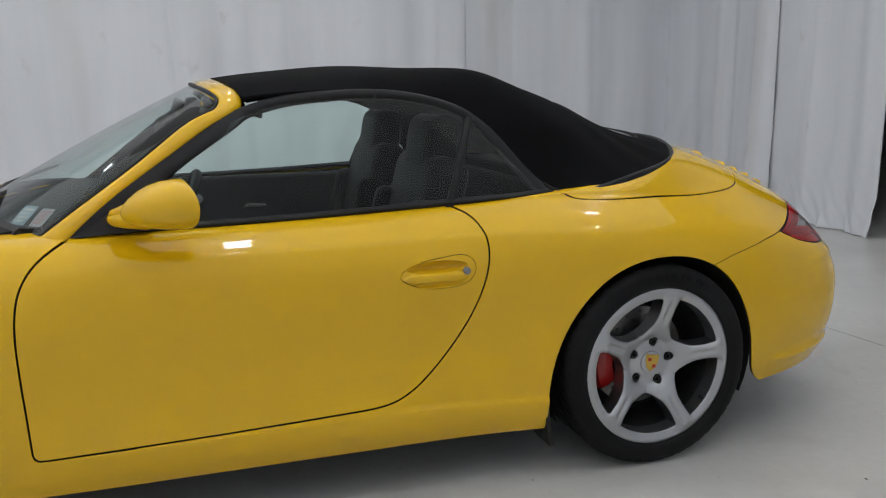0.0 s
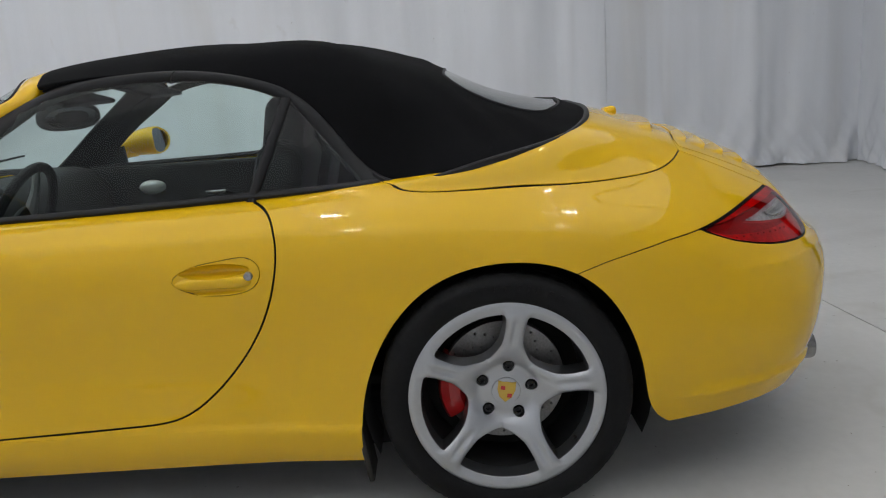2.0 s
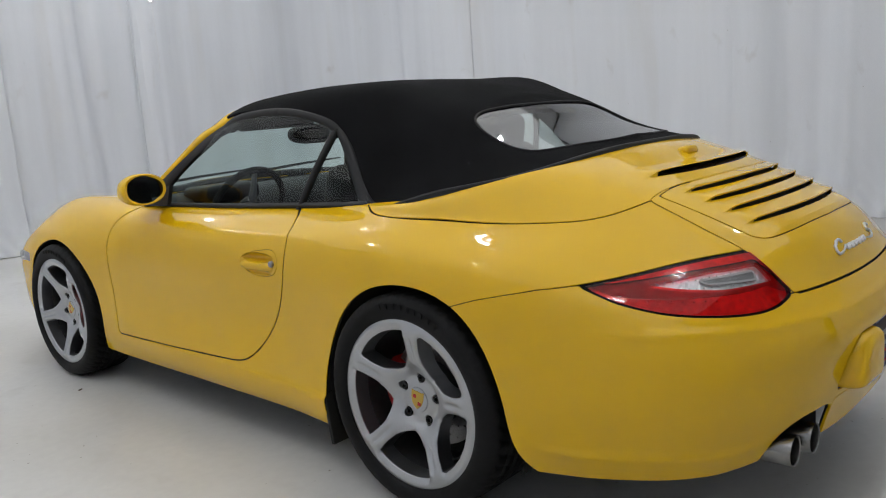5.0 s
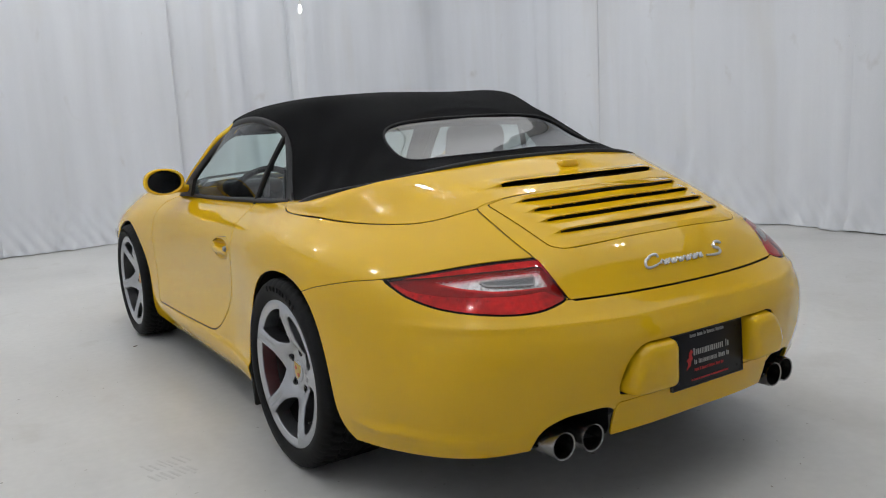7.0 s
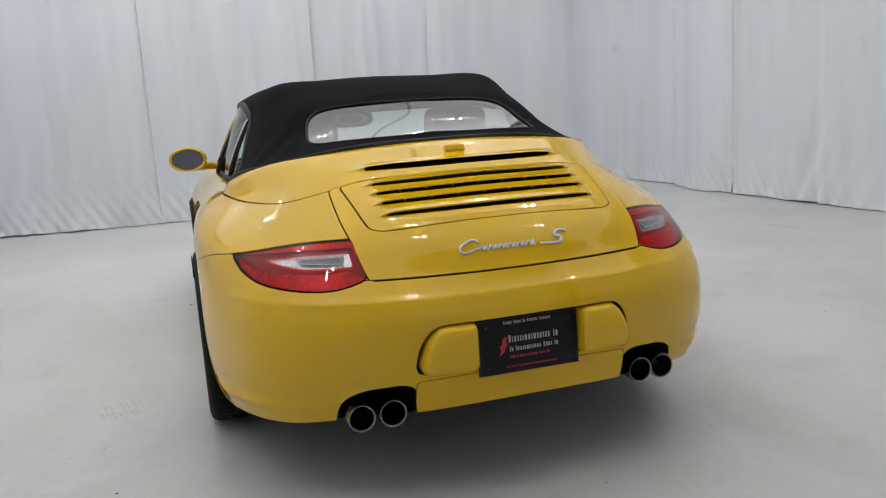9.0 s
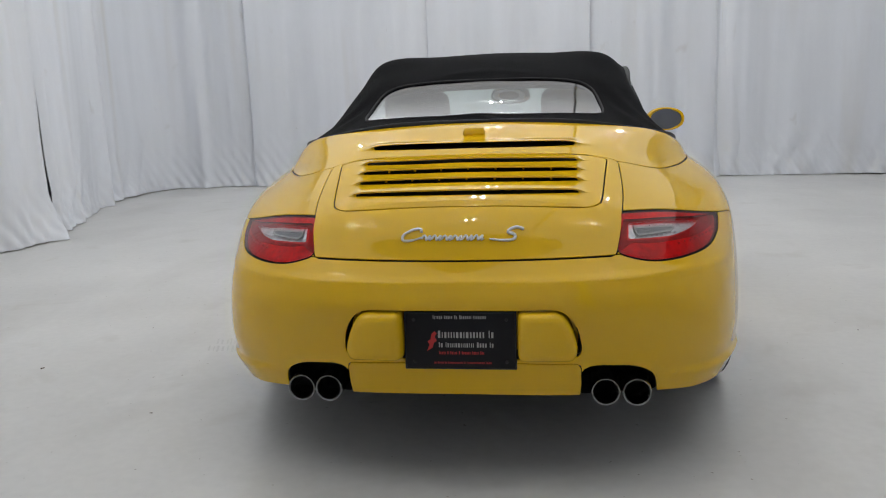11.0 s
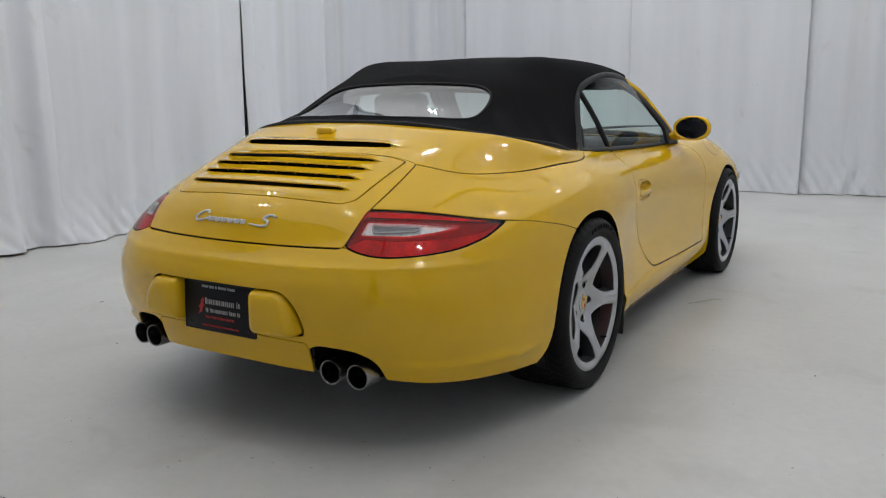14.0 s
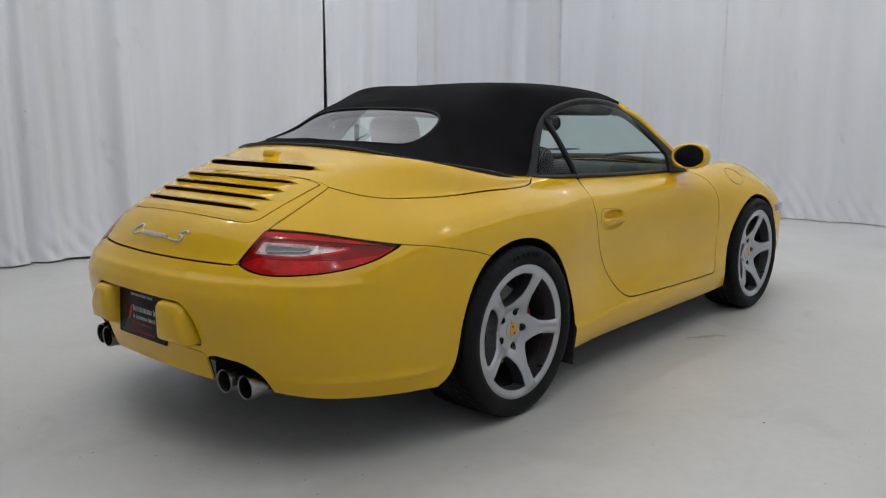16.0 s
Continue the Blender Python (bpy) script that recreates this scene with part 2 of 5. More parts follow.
def rounded(pts, r, n=7):
    """A closed polygon with rounded corners. r: one radius, or one for each corner."""
    p, out = np.asarray(pts, float), []
    rr = [r] * len(p) if np.isscalar(r) else r
    for i in range(len(p)):
        a, b, c = p[i - 1] - p[i], p[i], p[(i + 1) % len(p)] - p[i]
        la, lc = np.linalg.norm(a), np.linalg.norm(c)
        d = min(rr[i], 0.49 * la, 0.49 * lc)
        s, e = b + a / la * d, b + c / lc * d
        for k in np.linspace(0, 1, n):
            out.append((1 - k) ** 2 * s + 2 * k * (1 - k) * b + k * k * e)
    return np.array(out)


def sdf(p, poly):
    """Signed distance of the 2D points p to a closed polygon, negative inside."""
    a, b = poly, np.roll(poly, -1, axis=0)
    best, inside = np.full(len(p), 1e9), np.zeros(len(p), bool)
    for s, e in zip(a, b):
        d, q = e - s, p - s
        k = np.clip(q @ d / max(d @ d, 1e-12), 0, 1)
        best = np.minimum(best, np.linalg.norm(q - k[:, None] * d, axis=1))
        c = (s[1] > p[:, 1]) != (e[1] > p[:, 1])
        inside ^= c & (p[:, 0] < s[0] + (p[:, 1] - s[1]) * d[0] / (d[1] if abs(d[1]) > 1e-12 else 1e-12))
    return np.where(inside, -best, best)


class Skin:
    """A triangle mesh with a normal at each corner point, which can be cut along a field."""

    def __init__(self, v, n, f):
        self.v, self.n, self.f = np.asarray(v, float), np.asarray(n, float), np.asarray(f, int)

    def keep(self, field):
        """What of the skin has field < 0, cut cleanly."""
        g = np.asarray(field, float)
        g = np.where(np.abs(g) < 1e-7, 1e-7, g)
        s = g < 0
        cnt = s[self.f].sum(1)
        tri = [self.f[cnt == 3]]
        verts, norms, made = [self.v], [self.n], {}
        nv, nn, count = [], [], len(self.v)

        def mid(i, j):
            nonlocal count
            k = (i, j) if i < j else (j, i)
            if k not in made:
                w = g[k[0]] / (g[k[0]] - g[k[1]])
                nv.append(self.v[k[0]] * (1 - w) + self.v[k[1]] * w)
                nn.append(self.n[k[0]] * (1 - w) + self.n[k[1]] * w)
                made[k] = count
                count += 1
            return made[k]

        extra = []
        for t in self.f[(cnt == 1) | (cnt == 2)]:
            t = [int(x) for x in t]
            if s[t].sum() == 1:
                while not s[t[0]]:
                    t = t[1:] + t[:1]
                extra.append((t[0], mid(t[0], t[1]), mid(t[0], t[2])))
            else:
                while s[t[0]]:
                    t = t[1:] + t[:1]
                p, q = mid(t[0], t[1]), mid(t[0], t[2])
                extra += [(p, t[1], t[2]), (p, t[2], q)]
        if extra:
            tri.append(np.array(extra))
        if nv:
            verts.append(np.array(nv)), norms.append(np.array(nn))
        return Skin(np.concatenate(verts), np.concatenate(norms), np.concatenate(tri)).tidy()

    def tidy(self):
        used = np.unique(self.f)
        at = np.full(len(self.v), -1)
        at[used] = np.arange(len(used))
        return Skin(self.v[used], self.n[used], at[self.f])

    def mirror(self):
        k = np.array([-1, 1, 1])
        return Skin(self.v * k, self.n * k, self.f[:, ::-1])

    def push(self, d):
        return Skin(self.v + self.n * d, self.n, self.f)

    def plus(self, o):
        return Skin(np.concatenate([self.v, o.v]), np.concatenate([self.n, o.n]), np.concatenate([self.f, o.f + len(self.v)]))

    def weld(self):
        """Joins the two halves along the plane of symmetry."""
        _, first, inv = np.unique(np.round(self.v, 5), axis=0, return_index=True, return_inverse=True)
        f = inv.ravel()[self.f]
        f = f[(f[:, 0] != f[:, 1]) & (f[:, 1] != f[:, 2]) & (f[:, 2] != f[:, 0])]
        return Skin(self.v[first], self.n[first], f)

    def both(self):
        return self.plus(self.mirror()).weld()

    def fine(self):
        """The skin with each triangle split in four."""
        e = np.sort(np.concatenate([self.f[:, [0, 1]], self.f[:, [1, 2]], self.f[:, [2, 0]]]), axis=1)
        u, inv = np.unique(e, axis=0, return_inverse=True)
        m = inv.ravel().reshape(3, -1).T + len(self.v)
        v = np.concatenate([self.v, self.v[u].mean(1)])
        n = np.concatenate([self.n, self.n[u].mean(1)])
        a, b, c = self.f.T
        p, q, r = m.T
        return Skin(v, n, np.concatenate([np.stack(k, 1) for k in ((a, p, r), (p, b, q), (r, q, c), (p, q, r))]))

    def bent(self, d):
        """The skin moved along its normals by d at each point, with new normals."""
        v = self.v + self.n * np.asarray(d)[:, None]
        c = np.cross(v[self.f[:, 1]] - v[self.f[:, 0]], v[self.f[:, 2]] - v[self.f[:, 0]])
        n = np.zeros_like(v)
        for k in range(3):
            np.add.at(n, self.f[:, k], c)
        return Skin(v, n / (np.linalg.norm(n, axis=1)[:, None] + 1e-15), self.f)

    def border(self):
        e = np.concatenate([self.f[:, [0, 1]], self.f[:, [1, 2]], self.f[:, [2, 0]]])
        key = np.sort(e, axis=1)
        _, inv, cnt = np.unique(key, axis=0, return_inverse=True, return_counts=True)
        return e[cnt[inv.ravel()] == 1]

    def rim(self, depth, bevel=0.0015, down=None, draft=0.0):
        """The skin with its open edges rolled over and turned inwards, so that a panel has thickness."""
        e = self.border()
        used, inv = np.unique(e, return_inverse=True)
        inv = inv.reshape(e.shape)
        side = np.zeros((len(used), 3))
        d = self.v[e[:, 1]] - self.v[e[:, 0]]
        o = np.cross(d, self.n[e[:, 0]])
        o /= np.linalg.norm(o, axis=1)[:, None] + 1e-12
        np.add.at(side, inv[:, 0], o), np.add.at(side, inv[:, 1], o)
        side /= np.linalg.norm(side, axis=1)[:, None] + 1e-12
        n, base = self.n[used], self.v[used]
        rows = [base, base + side * bevel * 0.7 - n * bevel * 0.5, base + side * bevel - n * bevel * 1.6, base + side * (bevel + draft) - (n if down is None else np.array(down)) * depth]
        norm = [n, (n + side) / 1.414, side, side]
        v, m, f, at = [self.v], [self.n], [self.f], len(self.v)
        k = len(used)
        for r in range(4):
            v.append(rows[r]), m.append(norm[r])
        for r in range(3):
            a, b = at + r * k + inv[:, 0], at + r * k + inv[:, 1]
            f += [np.stack([b, a, a + k], 1), np.stack([b, a + k, b + k], 1)]
        return Skin(np.concatenate(v), np.concatenate(m), np.concatenate(f))


def loft(net, nu, nv, mirror_v=True, mirror_u=True, ends=(0, 0)):
    """A smooth skin through a net of control points, net[ring][station], with x = 0 as its plane of symmetry."""
    net = np.asarray(net, float)
    flip = np.array([-1, 1, 1])
    if mirror_u:
        net = np.concatenate([(net * flip)[:, 3:0:-1], net, (net * flip)[:, -2:-5:-1]], axis=1)
    ku = np.mean([chord(r) for r in net], axis=0)
    lo, hi = (ku[3], ku[-4]) if mirror_u else (ku[0], ku[-1])
    us = np.linspace(lo, hi, nu)
    lines = np.array([spline(ku, r, us) for r in net])
    if mirror_v:
        lines = np.concatenate([lines, (lines * flip)[-2:-4:-1]], axis=0)
    kv = np.mean([chord(lines[:, j]) for j in range(0, nu, 7)], axis=0)
    vs = np.linspace(0, kv[-3] if mirror_v else kv[-1], nv)
    g = spline(kv, lines, vs)
    du, dv = np.gradient(g, axis=1), np.gradient(g, axis=0)
    if mirror_v:
        dv[-1] = np.array([1, 0, 0]) * -np.abs(dv[-2][:, :1]) + 1e-9
    n = np.cross(dv, du)
    n /= np.linalg.norm(n, axis=2)[:, :, None] + 1e-12
    i = np.arange(nu * nv).reshape(nv, nu)
    a, b, c, d = i[:-1, :-1].ravel(), i[:-1, 1:].ravel(), i[1:, 1:].ravel(), i[1:, :-1].ravel()
    f = np.concatenate([np.stack([a, c, b], 1), np.stack([a, d, c], 1)])
    v = g.reshape(-1, 3)
    area = np.linalg.norm(np.cross(v[f[:, 1]] - v[f[:, 0]], v[f[:, 2]] - v[f[:, 0]]), axis=1)
    return Skin(v, n.reshape(-1, 3), f[area > 1e-9])


def regrid(skin, view, a0, a1, b0, b1, na, nb, smooth=4):
    """A skin drawn anew on an even grid of the coordinates that view gives, smoothed a little; the first one runs from the plane of symmetry."""
    p, q = view(skin.v), np.linspace(b0, b1, nb)
    o = np.linspace(a0, a1, na)
    out = np.full((na, nb, 3), np.nan)
    sa, sb = o[1] - o[0], q[1] - q[0]
    for t in skin.f:
        c = p[t]
        lo, hi = c.min(0), c.max(0)
        i0, i1 = max(0, math.ceil((lo[0] - a0) / sa - 1e-6)), min(na - 1, math.floor((hi[0] - a0) / sa + 1e-6))
        j0, j1 = max(0, math.ceil((lo[1] - b0) / sb - 1e-6)), min(nb - 1, math.floor((hi[1] - b0) / sb + 1e-6))
        if i0 > i1 or j0 > j1:
            continue
        e1, e2 = c[1] - c[0], c[2] - c[0]
        det = e1[0] * e2[1] - e1[1] * e2[0]
        if abs(det) < 1e-12:
            continue
        for i in range(i0, i1 + 1):
            for j in range(j0, j1 + 1):
                d = (o[i] - c[0][0], q[j] - c[0][1])
                s, u = (d[0] * e2[1] - d[1] * e2[0]) / det, (e1[0] * d[1] - e1[1] * d[0]) / det
                if s > -1e-4 and u > -1e-4 and s + u < 1 + 1e-4:
                    out[i, j] = skin.v[t[0]] * (1 - s - u) + skin.v[t[1]] * s + skin.v[t[2]] * u
    for _ in range(200):
        bad = np.isnan(out[:, :, 0])
        if not bad.any():
            break
        for ax, k in ((0, 1), (0, -1), (1, 1), (1, -1)):
            r = np.roll(out, k, axis=ax)
            fill = bad & ~np.isnan(r[:, :, 0])
            out[fill] = r[fill]
            bad = np.isnan(out[:, :, 0])
    for _ in range(smooth):
        e = np.concatenate([out[1:2] * np.array([-1, 1, 1]), out, out[-1:]])
        e = np.concatenate([2 * e[:, :1] - e[:, 1:2], e, 2 * e[:, -1:] - e[:, -2:-1]], axis=1)
        m = (e[:-2, 1:-1] + e[2:, 1:-1] + e[1:-1, :-2] + e[1:-1, 2:]) / 4
        m[-1] = out[-1]
        out = .5 * out + .5 * m
        out[0, :, 0] = 0
    i = np.arange(na * nb).reshape(na, nb)
    a, b, c, d = i[:-1, :-1].ravel(), i[1:, :-1].ravel(), i[1:, 1:].ravel(), i[:-1, 1:].ravel()
    f = np.concatenate([np.stack([a, b, c], 1), np.stack([a, c, d], 1)])
    s = Skin(out.reshape(-1, 3), np.zeros((na * nb, 3)), f).bent(np.zeros(na * nb))
    if s.n[:, 2].sum() < 0:
        s = Skin(s.v, -s.n, s.f[:, ::-1])
    s.n[:nb, 0] = 0
    return s


# ---------------------------------------------------------------- the hall
HIGH = 3.9
RAIL = 3.84


def slab(bm, pts, z0, z1):
    lo, hi = [bm.verts.new((x, y, z0)) for x, y in pts], [bm.verts.new((x, y, z1)) for x, y in pts]
    bm.faces.new(lo[::-1]), bm.faces.new(hi)
    for k in range(len(pts)):
        bm.faces.new((lo[k - 1], lo[k], hi[k], hi[k - 1]))


# two pours of concrete with a narrow joint between them
for low, high in (([(-9, -9), (9, -9)], [(9, -.952), (-9, -2.352)]), ([(-9, -2.346), (9, -.946)], [(9, 11), (-9, 11)])):
    bm = bmesh.new()
    slab(bm, low + high, -.25, 0)
    tagged(part("floor", bm, FLOOR, smooth=0), "pale grey painted concrete floor, faintly stained", "floor", kind="structure")
bm = bmesh.new()
slab(bm, [(-9, -9), (9, -9), (9, 11), (-9, 11)], -.40, -.26)
tagged(part("ground", bm, GAP), "dark ground under the floor slabs", "ground", kind="structure")
bm = bmesh.new()
box(bm, -9, 9, -9, 11, HIGH, HIGH + .2)
tagged(part("ceiling", bm, CEILING), "white painted ceiling high over the hall", "ceiling", kind="structure")


def wall(name, x0, x1, y0, y1, mat=CEILING, tone="white"):
    bm = bmesh.new()
    box(bm, x0, x1, y0, y1, 0, HIGH)
    tagged(part(name, bm, mat), f"plain {tone} wall behind the drapes", "wall", kind="structure")


wall("wall_north", -9, 9, 10.8, 11)
wall("wall_south", -9, 9, -9, -8.8, WALL, "grey")
wall("wall_east", 8.8, 9, -8.8, 10.8)
wall("wall_west", -9, -8.8, -8.8, 10.8, WALL, "grey")


def curtain(a, b, seed, pleat=.035, count=1.1, hem=.02, bulge=0.0, flare=(0, 0), kick=.05, via=(), label=""):
    """A hanging drape from a to b on the floor plan: soft uneven folds, gathered where it meets the floor."""
    rnd = np.random.RandomState(seed)
    track = curve([a, *via, b], 240) if via else np.array([a, b], float)
    run = np.concatenate([[0], np.cumsum(np.linalg.norm(np.diff(track, axis=0), axis=1))])
    length = run[-1]
    nu, nz = int(length / .016), 56
    s = np.linspace(0, length, nu)
    z = RAIL * (np.linspace(0, 1, nz) ** 2.0)
    step = s[1] - s[0]
    base = np.stack([np.interp(s, run, track[:, 0]), np.interp(s, run, track[:, 1])], 1)
    d = np.gradient(base, axis=0)
    d /= np.linalg.norm(d, axis=1)[:, None]
    nrm = np.stack([-d[:, 1], d[:, 0]], 1)
    knots = max(6, int(length * 2.2))
    rate = np.clip(1 + .6 * np.interp(s, np.linspace(0, length, knots), rnd.randn(knots)), .25, 2.4)
    phase = np.cumsum(rate) * step * count * 2 * np.pi
    amp = np.interp(s, np.linspace(0, length, knots + 3), np.clip(np.abs(rnd.randn(knots + 3)) * .55, .06, 1.3))
    low_amp = np.interp(s, np.linspace(0, length, knots + 5), rnd.rand(knots + 5))
    ph = rnd.rand(9) * 7
    grid = np.zeros((nz, nu, 3))
    for i, h in enumerate(z):
        k = h / RAIL
        low = math.exp(-h / .28)
        mid = math.exp(-h / 1.1)
        lean = .35 * np.sin(h * .8 + ph[1]) + .25 * np.sin(h * 1.9 + s * .7 + ph[6])
        fold = 1.8 * pleat * amp * (np.sin(phase + lean) + .32 * np.sin(2.3 * phase + ph[2] + 1.5 * lean) + .08 * np.sin(4.1 * phase + ph[7]))
        wave = .045 * np.sin(2 * np.pi * s / 2.9 + ph[3] + k) + bulge * np.sin(np.pi * s / length) * (1 - k)
        crease = .019 * mid * low_amp * np.sin(s * 13 + 4 * h + ph[4] + 1.7 * np.sin(s * 2.9 + h * 2.2))
        slack = low * (.065 * low_amp * np.sin(s * 7.5 + ph[4] + 2 * np.sin(s * 2.6)) + .030 * np.sin(s * 23 + ph[5] + h * 12 + 2 * np.sin(s * 4.1)) * low_amp + .010 * np.sin(s * 47 - h * 30 + ph[0]))
        off = fold * (.45 + .55 * (1 - k)) + wave * np.clip(np.minimum(s, length - s) / .5, 0, 1) + crease + slack + kick * (.25 + low_amp) * math.exp(-h / .22)
        along = s + math.exp(-h / .55) * (flare[0] * np.exp(-s / .35) - flare[1] * np.exp(-(length - s) / .35))
        grid[i, :, :2] = base + (along - s)[:, None] * d + off[:, None] * nrm
        grid[i, :, 2] = h + .006 + hem * low_amp * np.clip(np.sin(s * 1.9 + ph[8]), 0, 1) * math.exp(-h / .08)
    i = np.arange(nz * nu).reshape(nz, nu)
    f = np.stack([i[:-1, :-1].ravel(), i[:-1, 1:].ravel(), i[1:, 1:].ravel(), i[1:, :-1].ravel()], 1)
    me = bpy.data.meshes.new("curtain")
    me.from_pydata(grid.reshape(-1, 3).tolist(), [], f.tolist())
    me.materials.append(DRAPE)
    me.shade_smooth()
    ob = new("curtain", me)
    th = ob.modifiers.new("cloth", "SOLIDIFY")
    th.thickness = .005
    return tagged(ob, label or "floor-length off-white drape hanging in soft folds", "curtain", "drapes round the hall")


# east side, north side, the ones by the slit on the west, and the ones across the south end
for k, (a, b, kw) in enumerate([
        ((5.14, -4.1), (5.02, -1.4), {}), ((5.005, -1.5), (4.80, 1.4), dict(pleat=.03)), ((4.815, 1.3), (4.66, 4.3), dict(pleat=.028)), ((4.675, 4.2), (2.15, 6.90), dict(pleat=.05, count=1.2, via=((4.70, 5.6), (4.70, 6.25), (4.48, 6.74), (3.9, 6.90), (3.0, 6.91)))), ((2.60, 7.00), (.60, 6.76), dict(pleat=.045)), ((.70, 6.70), (-1.2, 6.60), dict(pleat=.016, count=1.0)), ((-1.1, 6.62), (-3.5, 6.78), dict(pleat=.02)),
        ((-3.35, 6.82), (-4.045, 3.23), dict(pleat=.04, count=1.2, flare=(0, .13), via=((-4.1, 6.84), (-4.58, 6.62), (-4.74, 6.1), (-4.66, 5.3), (-4.36, 4.2)))),
        ((-3.99, 3.15), (-3.80, .9), dict(pleat=.05, count=1.7, kick=.11, flare=(.03, 0), hem=.05)), ((-3.82, 1.0), (-3.62, -1.4), dict(pleat=.055, count=1.5, kick=.09)), ((-3.61, -1.3), (-3.80, -4.65), dict(pleat=.05, count=1.4, kick=.09)),
        # first two added out of view, to even the reflection in the rear bumper
        ((-3.95, -4.75), (-1.0, -4.62), dict(pleat=.045)), ((-1.1, -4.64), (1.86, -4.30), dict(pleat=.04)), ((1.90, -3.80), (3.3, -3.85), dict(pleat=.04)), ((3.2, -3.84), (5.2, -3.97), dict(pleat=.045))]):
    curtain(a, b, 60 + 7 * (k + (k > 3) + (k > 6)), **kw)


def ceiling_lamp(x, y, turn):
    """A twin-tube batten hung close under the ceiling."""
    lamp = empty("ceiling_lamp", "white twin-tube batten lamp under the ceiling, lit", "ceiling lamp", (x, y, HIGH - .20), "ceiling lamps")
    lamp.rotation_euler.z = radians(turn)
    bm = bmesh.new()
    box(bm, -.12, .12, -.045, .045, .055, .10, .012)
    part("lamp_body", bm, WHITE_METAL, lamp)
    for rx in (-.07, .07):
        bm = bmesh.new()
        tube(bm, [(rx, 0, .09), (rx, 0, .20)], .007)
        part("suspension_rod", bm, WHITE_METAL, lamp)
    for ty in (-.06, .06):
        bm = bmesh.new()
        tube(bm, [(-.088, ty, .03), (.088, ty, .03)], .013, 12)
        part("lamp_tube", bm, TUBE, lamp, "glowing white tube")
        for ex in (-.10, .10):
            bm = bmesh.new()
            box(bm, ex - .02, ex + .02, ty - .018, ty + .018, .012, .062, .004, 1)
            part("lamp_socket", bm, WHITE_METAL, lamp)


for lx in (-2.2, -.2, 1.8):
    for ly in (-1.3, 1.1, 3.5, 5.9):
        ceiling_lamp(lx, ly, 90)


def ceiling_fill(x0, x1, y0, y1):
    """Added fill light: a framed glowing sheet standing in for the bright white ceiling."""
    lamp = empty("ceiling_fill", "large glowing sheet added under the white ceiling as fill light", "light panel", ((x0 + x1) / 2, (y0 + y1) / 2, HIGH), "luminous ceiling panels")
    w, d = (x1 - x0) / 2, (y1 - y0) / 2
    for q in ((-w, w, -d, -d + .02), (-w, w, d - .02, d), (-w, -w + .02, -d + .02, d - .02), (w - .02, w, -d + .02, d - .02)):
        bm = bmesh.new()
        box(bm, q[0], q[1], q[2], q[3], -.045, -.003, .004, 1)
        part("fill_frame", bm, WHITE_METAL, lamp)
    bm = bmesh.new()
    box(bm, -w + .02, w - .02, -d + .02, d - .02, -.030, -.006)
    part("fill_sheet", bm, FILL_GLOW, lamp, "glowing white sheet, added fill")


# two added glowing sheets, sized to brighten the hall and the paint's reflections
for px0, px1 in ((-4.3, .895), (.905, 3.9)):
    ceiling_fill(px0, px1, -2.85, 7.0)

# a bare bulb on its cord before the drapes at the far end
bare = empty("hanging_bulb", "small bare white bulb hanging on a thin dark cord", "light bulb", (2.09, 6.3, 2.44))
bm = bmesh.new()
tube(bm, [(0, 0, .09), (.004, .002, .6), (.002, 0, HIGH - 2.44)], .0035, 6)
part("cord", bm, BOLT, bare)
bm = bmesh.new()
tube(bm, [(0, 0, .055), (0, 0, .06), (0, 0, .095), (0, 0, .10)], [.012, .015, .015, .008], 12)
part("bulb_holder", bm, WHITE_METAL, bare)
bm = bmesh.new()
tube(bm, [(0, 0, -.035), (0, 0, -.032), (0, 0, -.015), (0, 0, .01), (0, 0, .035), (0, 0, .06)], [.003, .009, .017, .019, .016, .012], 16)
part("bulb", bm, SMALL_BULB, bare, "glowing white bulb")
bm = bmesh.new()
tube(bm, [(.012, 0, .07), (.016, .003, -.2), (.012, 0, -.85)], .0018, 5)
part("pull_string", bm, WHITE_METAL, bare)


# ---------------------------------------------------------------- the car's body: control lines from nose to tail
# Origin on the ground under the rear axle, x to the car's right, y ahead. Stations: nose centre, nose, nose corner, ahead of the
# front wheel, front axle, behind it, door front, door, door rear, ahead of the rear wheel, rear axle, behind it, quarter, corner, tail, tail centre.
LOW = [(0, 3.28, .16), (.42, 3.22, .16), (.70, 2.98, .16), (.80, 2.74, .17), (.83, 2.35, .19), (.83, 1.92, .178), (.82, 1.45, .166), (.825, .95, .165),
       (.835, .60, .166), (.865, .36, .169), (.885, .0, .18), (.862, -.36, .212), (.79, -.62, .228), (.66, -.82, .242), (.36, -.965, .262), (0, -1.0, .272)]
SILL = [(0, 3.34, .26), (.44, 3.27, .26), (.735, 3.02, .26), (.83, 2.76, .27), (.855, 2.35, .29), (.85, 1.92, .258), (.855, 1.45, .243), (.86, .95, .243),
        (.865, .60, .243), (.885, .36, .252), (.90, .0, .30), (.882, -.36, .315), (.82, -.63, .325), (.69, -.85, .335), (.38, -.988, .345), (0, -1.016, .35)]
MID = [(0, 3.37, .40), (.46, 3.29, .40), (.755, 3.02, .42), (.845, 2.76, .45), (.868, 2.35, .50), (.852, 1.92, .47), (.838, 1.45, .45), (.838, .95, .45),
       (.848, .60, .46), (.878, .36, .48), (.904, .0, .52), (.885, -.36, .50), (.82, -.64, .48), (.70, -.865, .48), (.40, -1.018, .48), (0, -1.052, .48)]
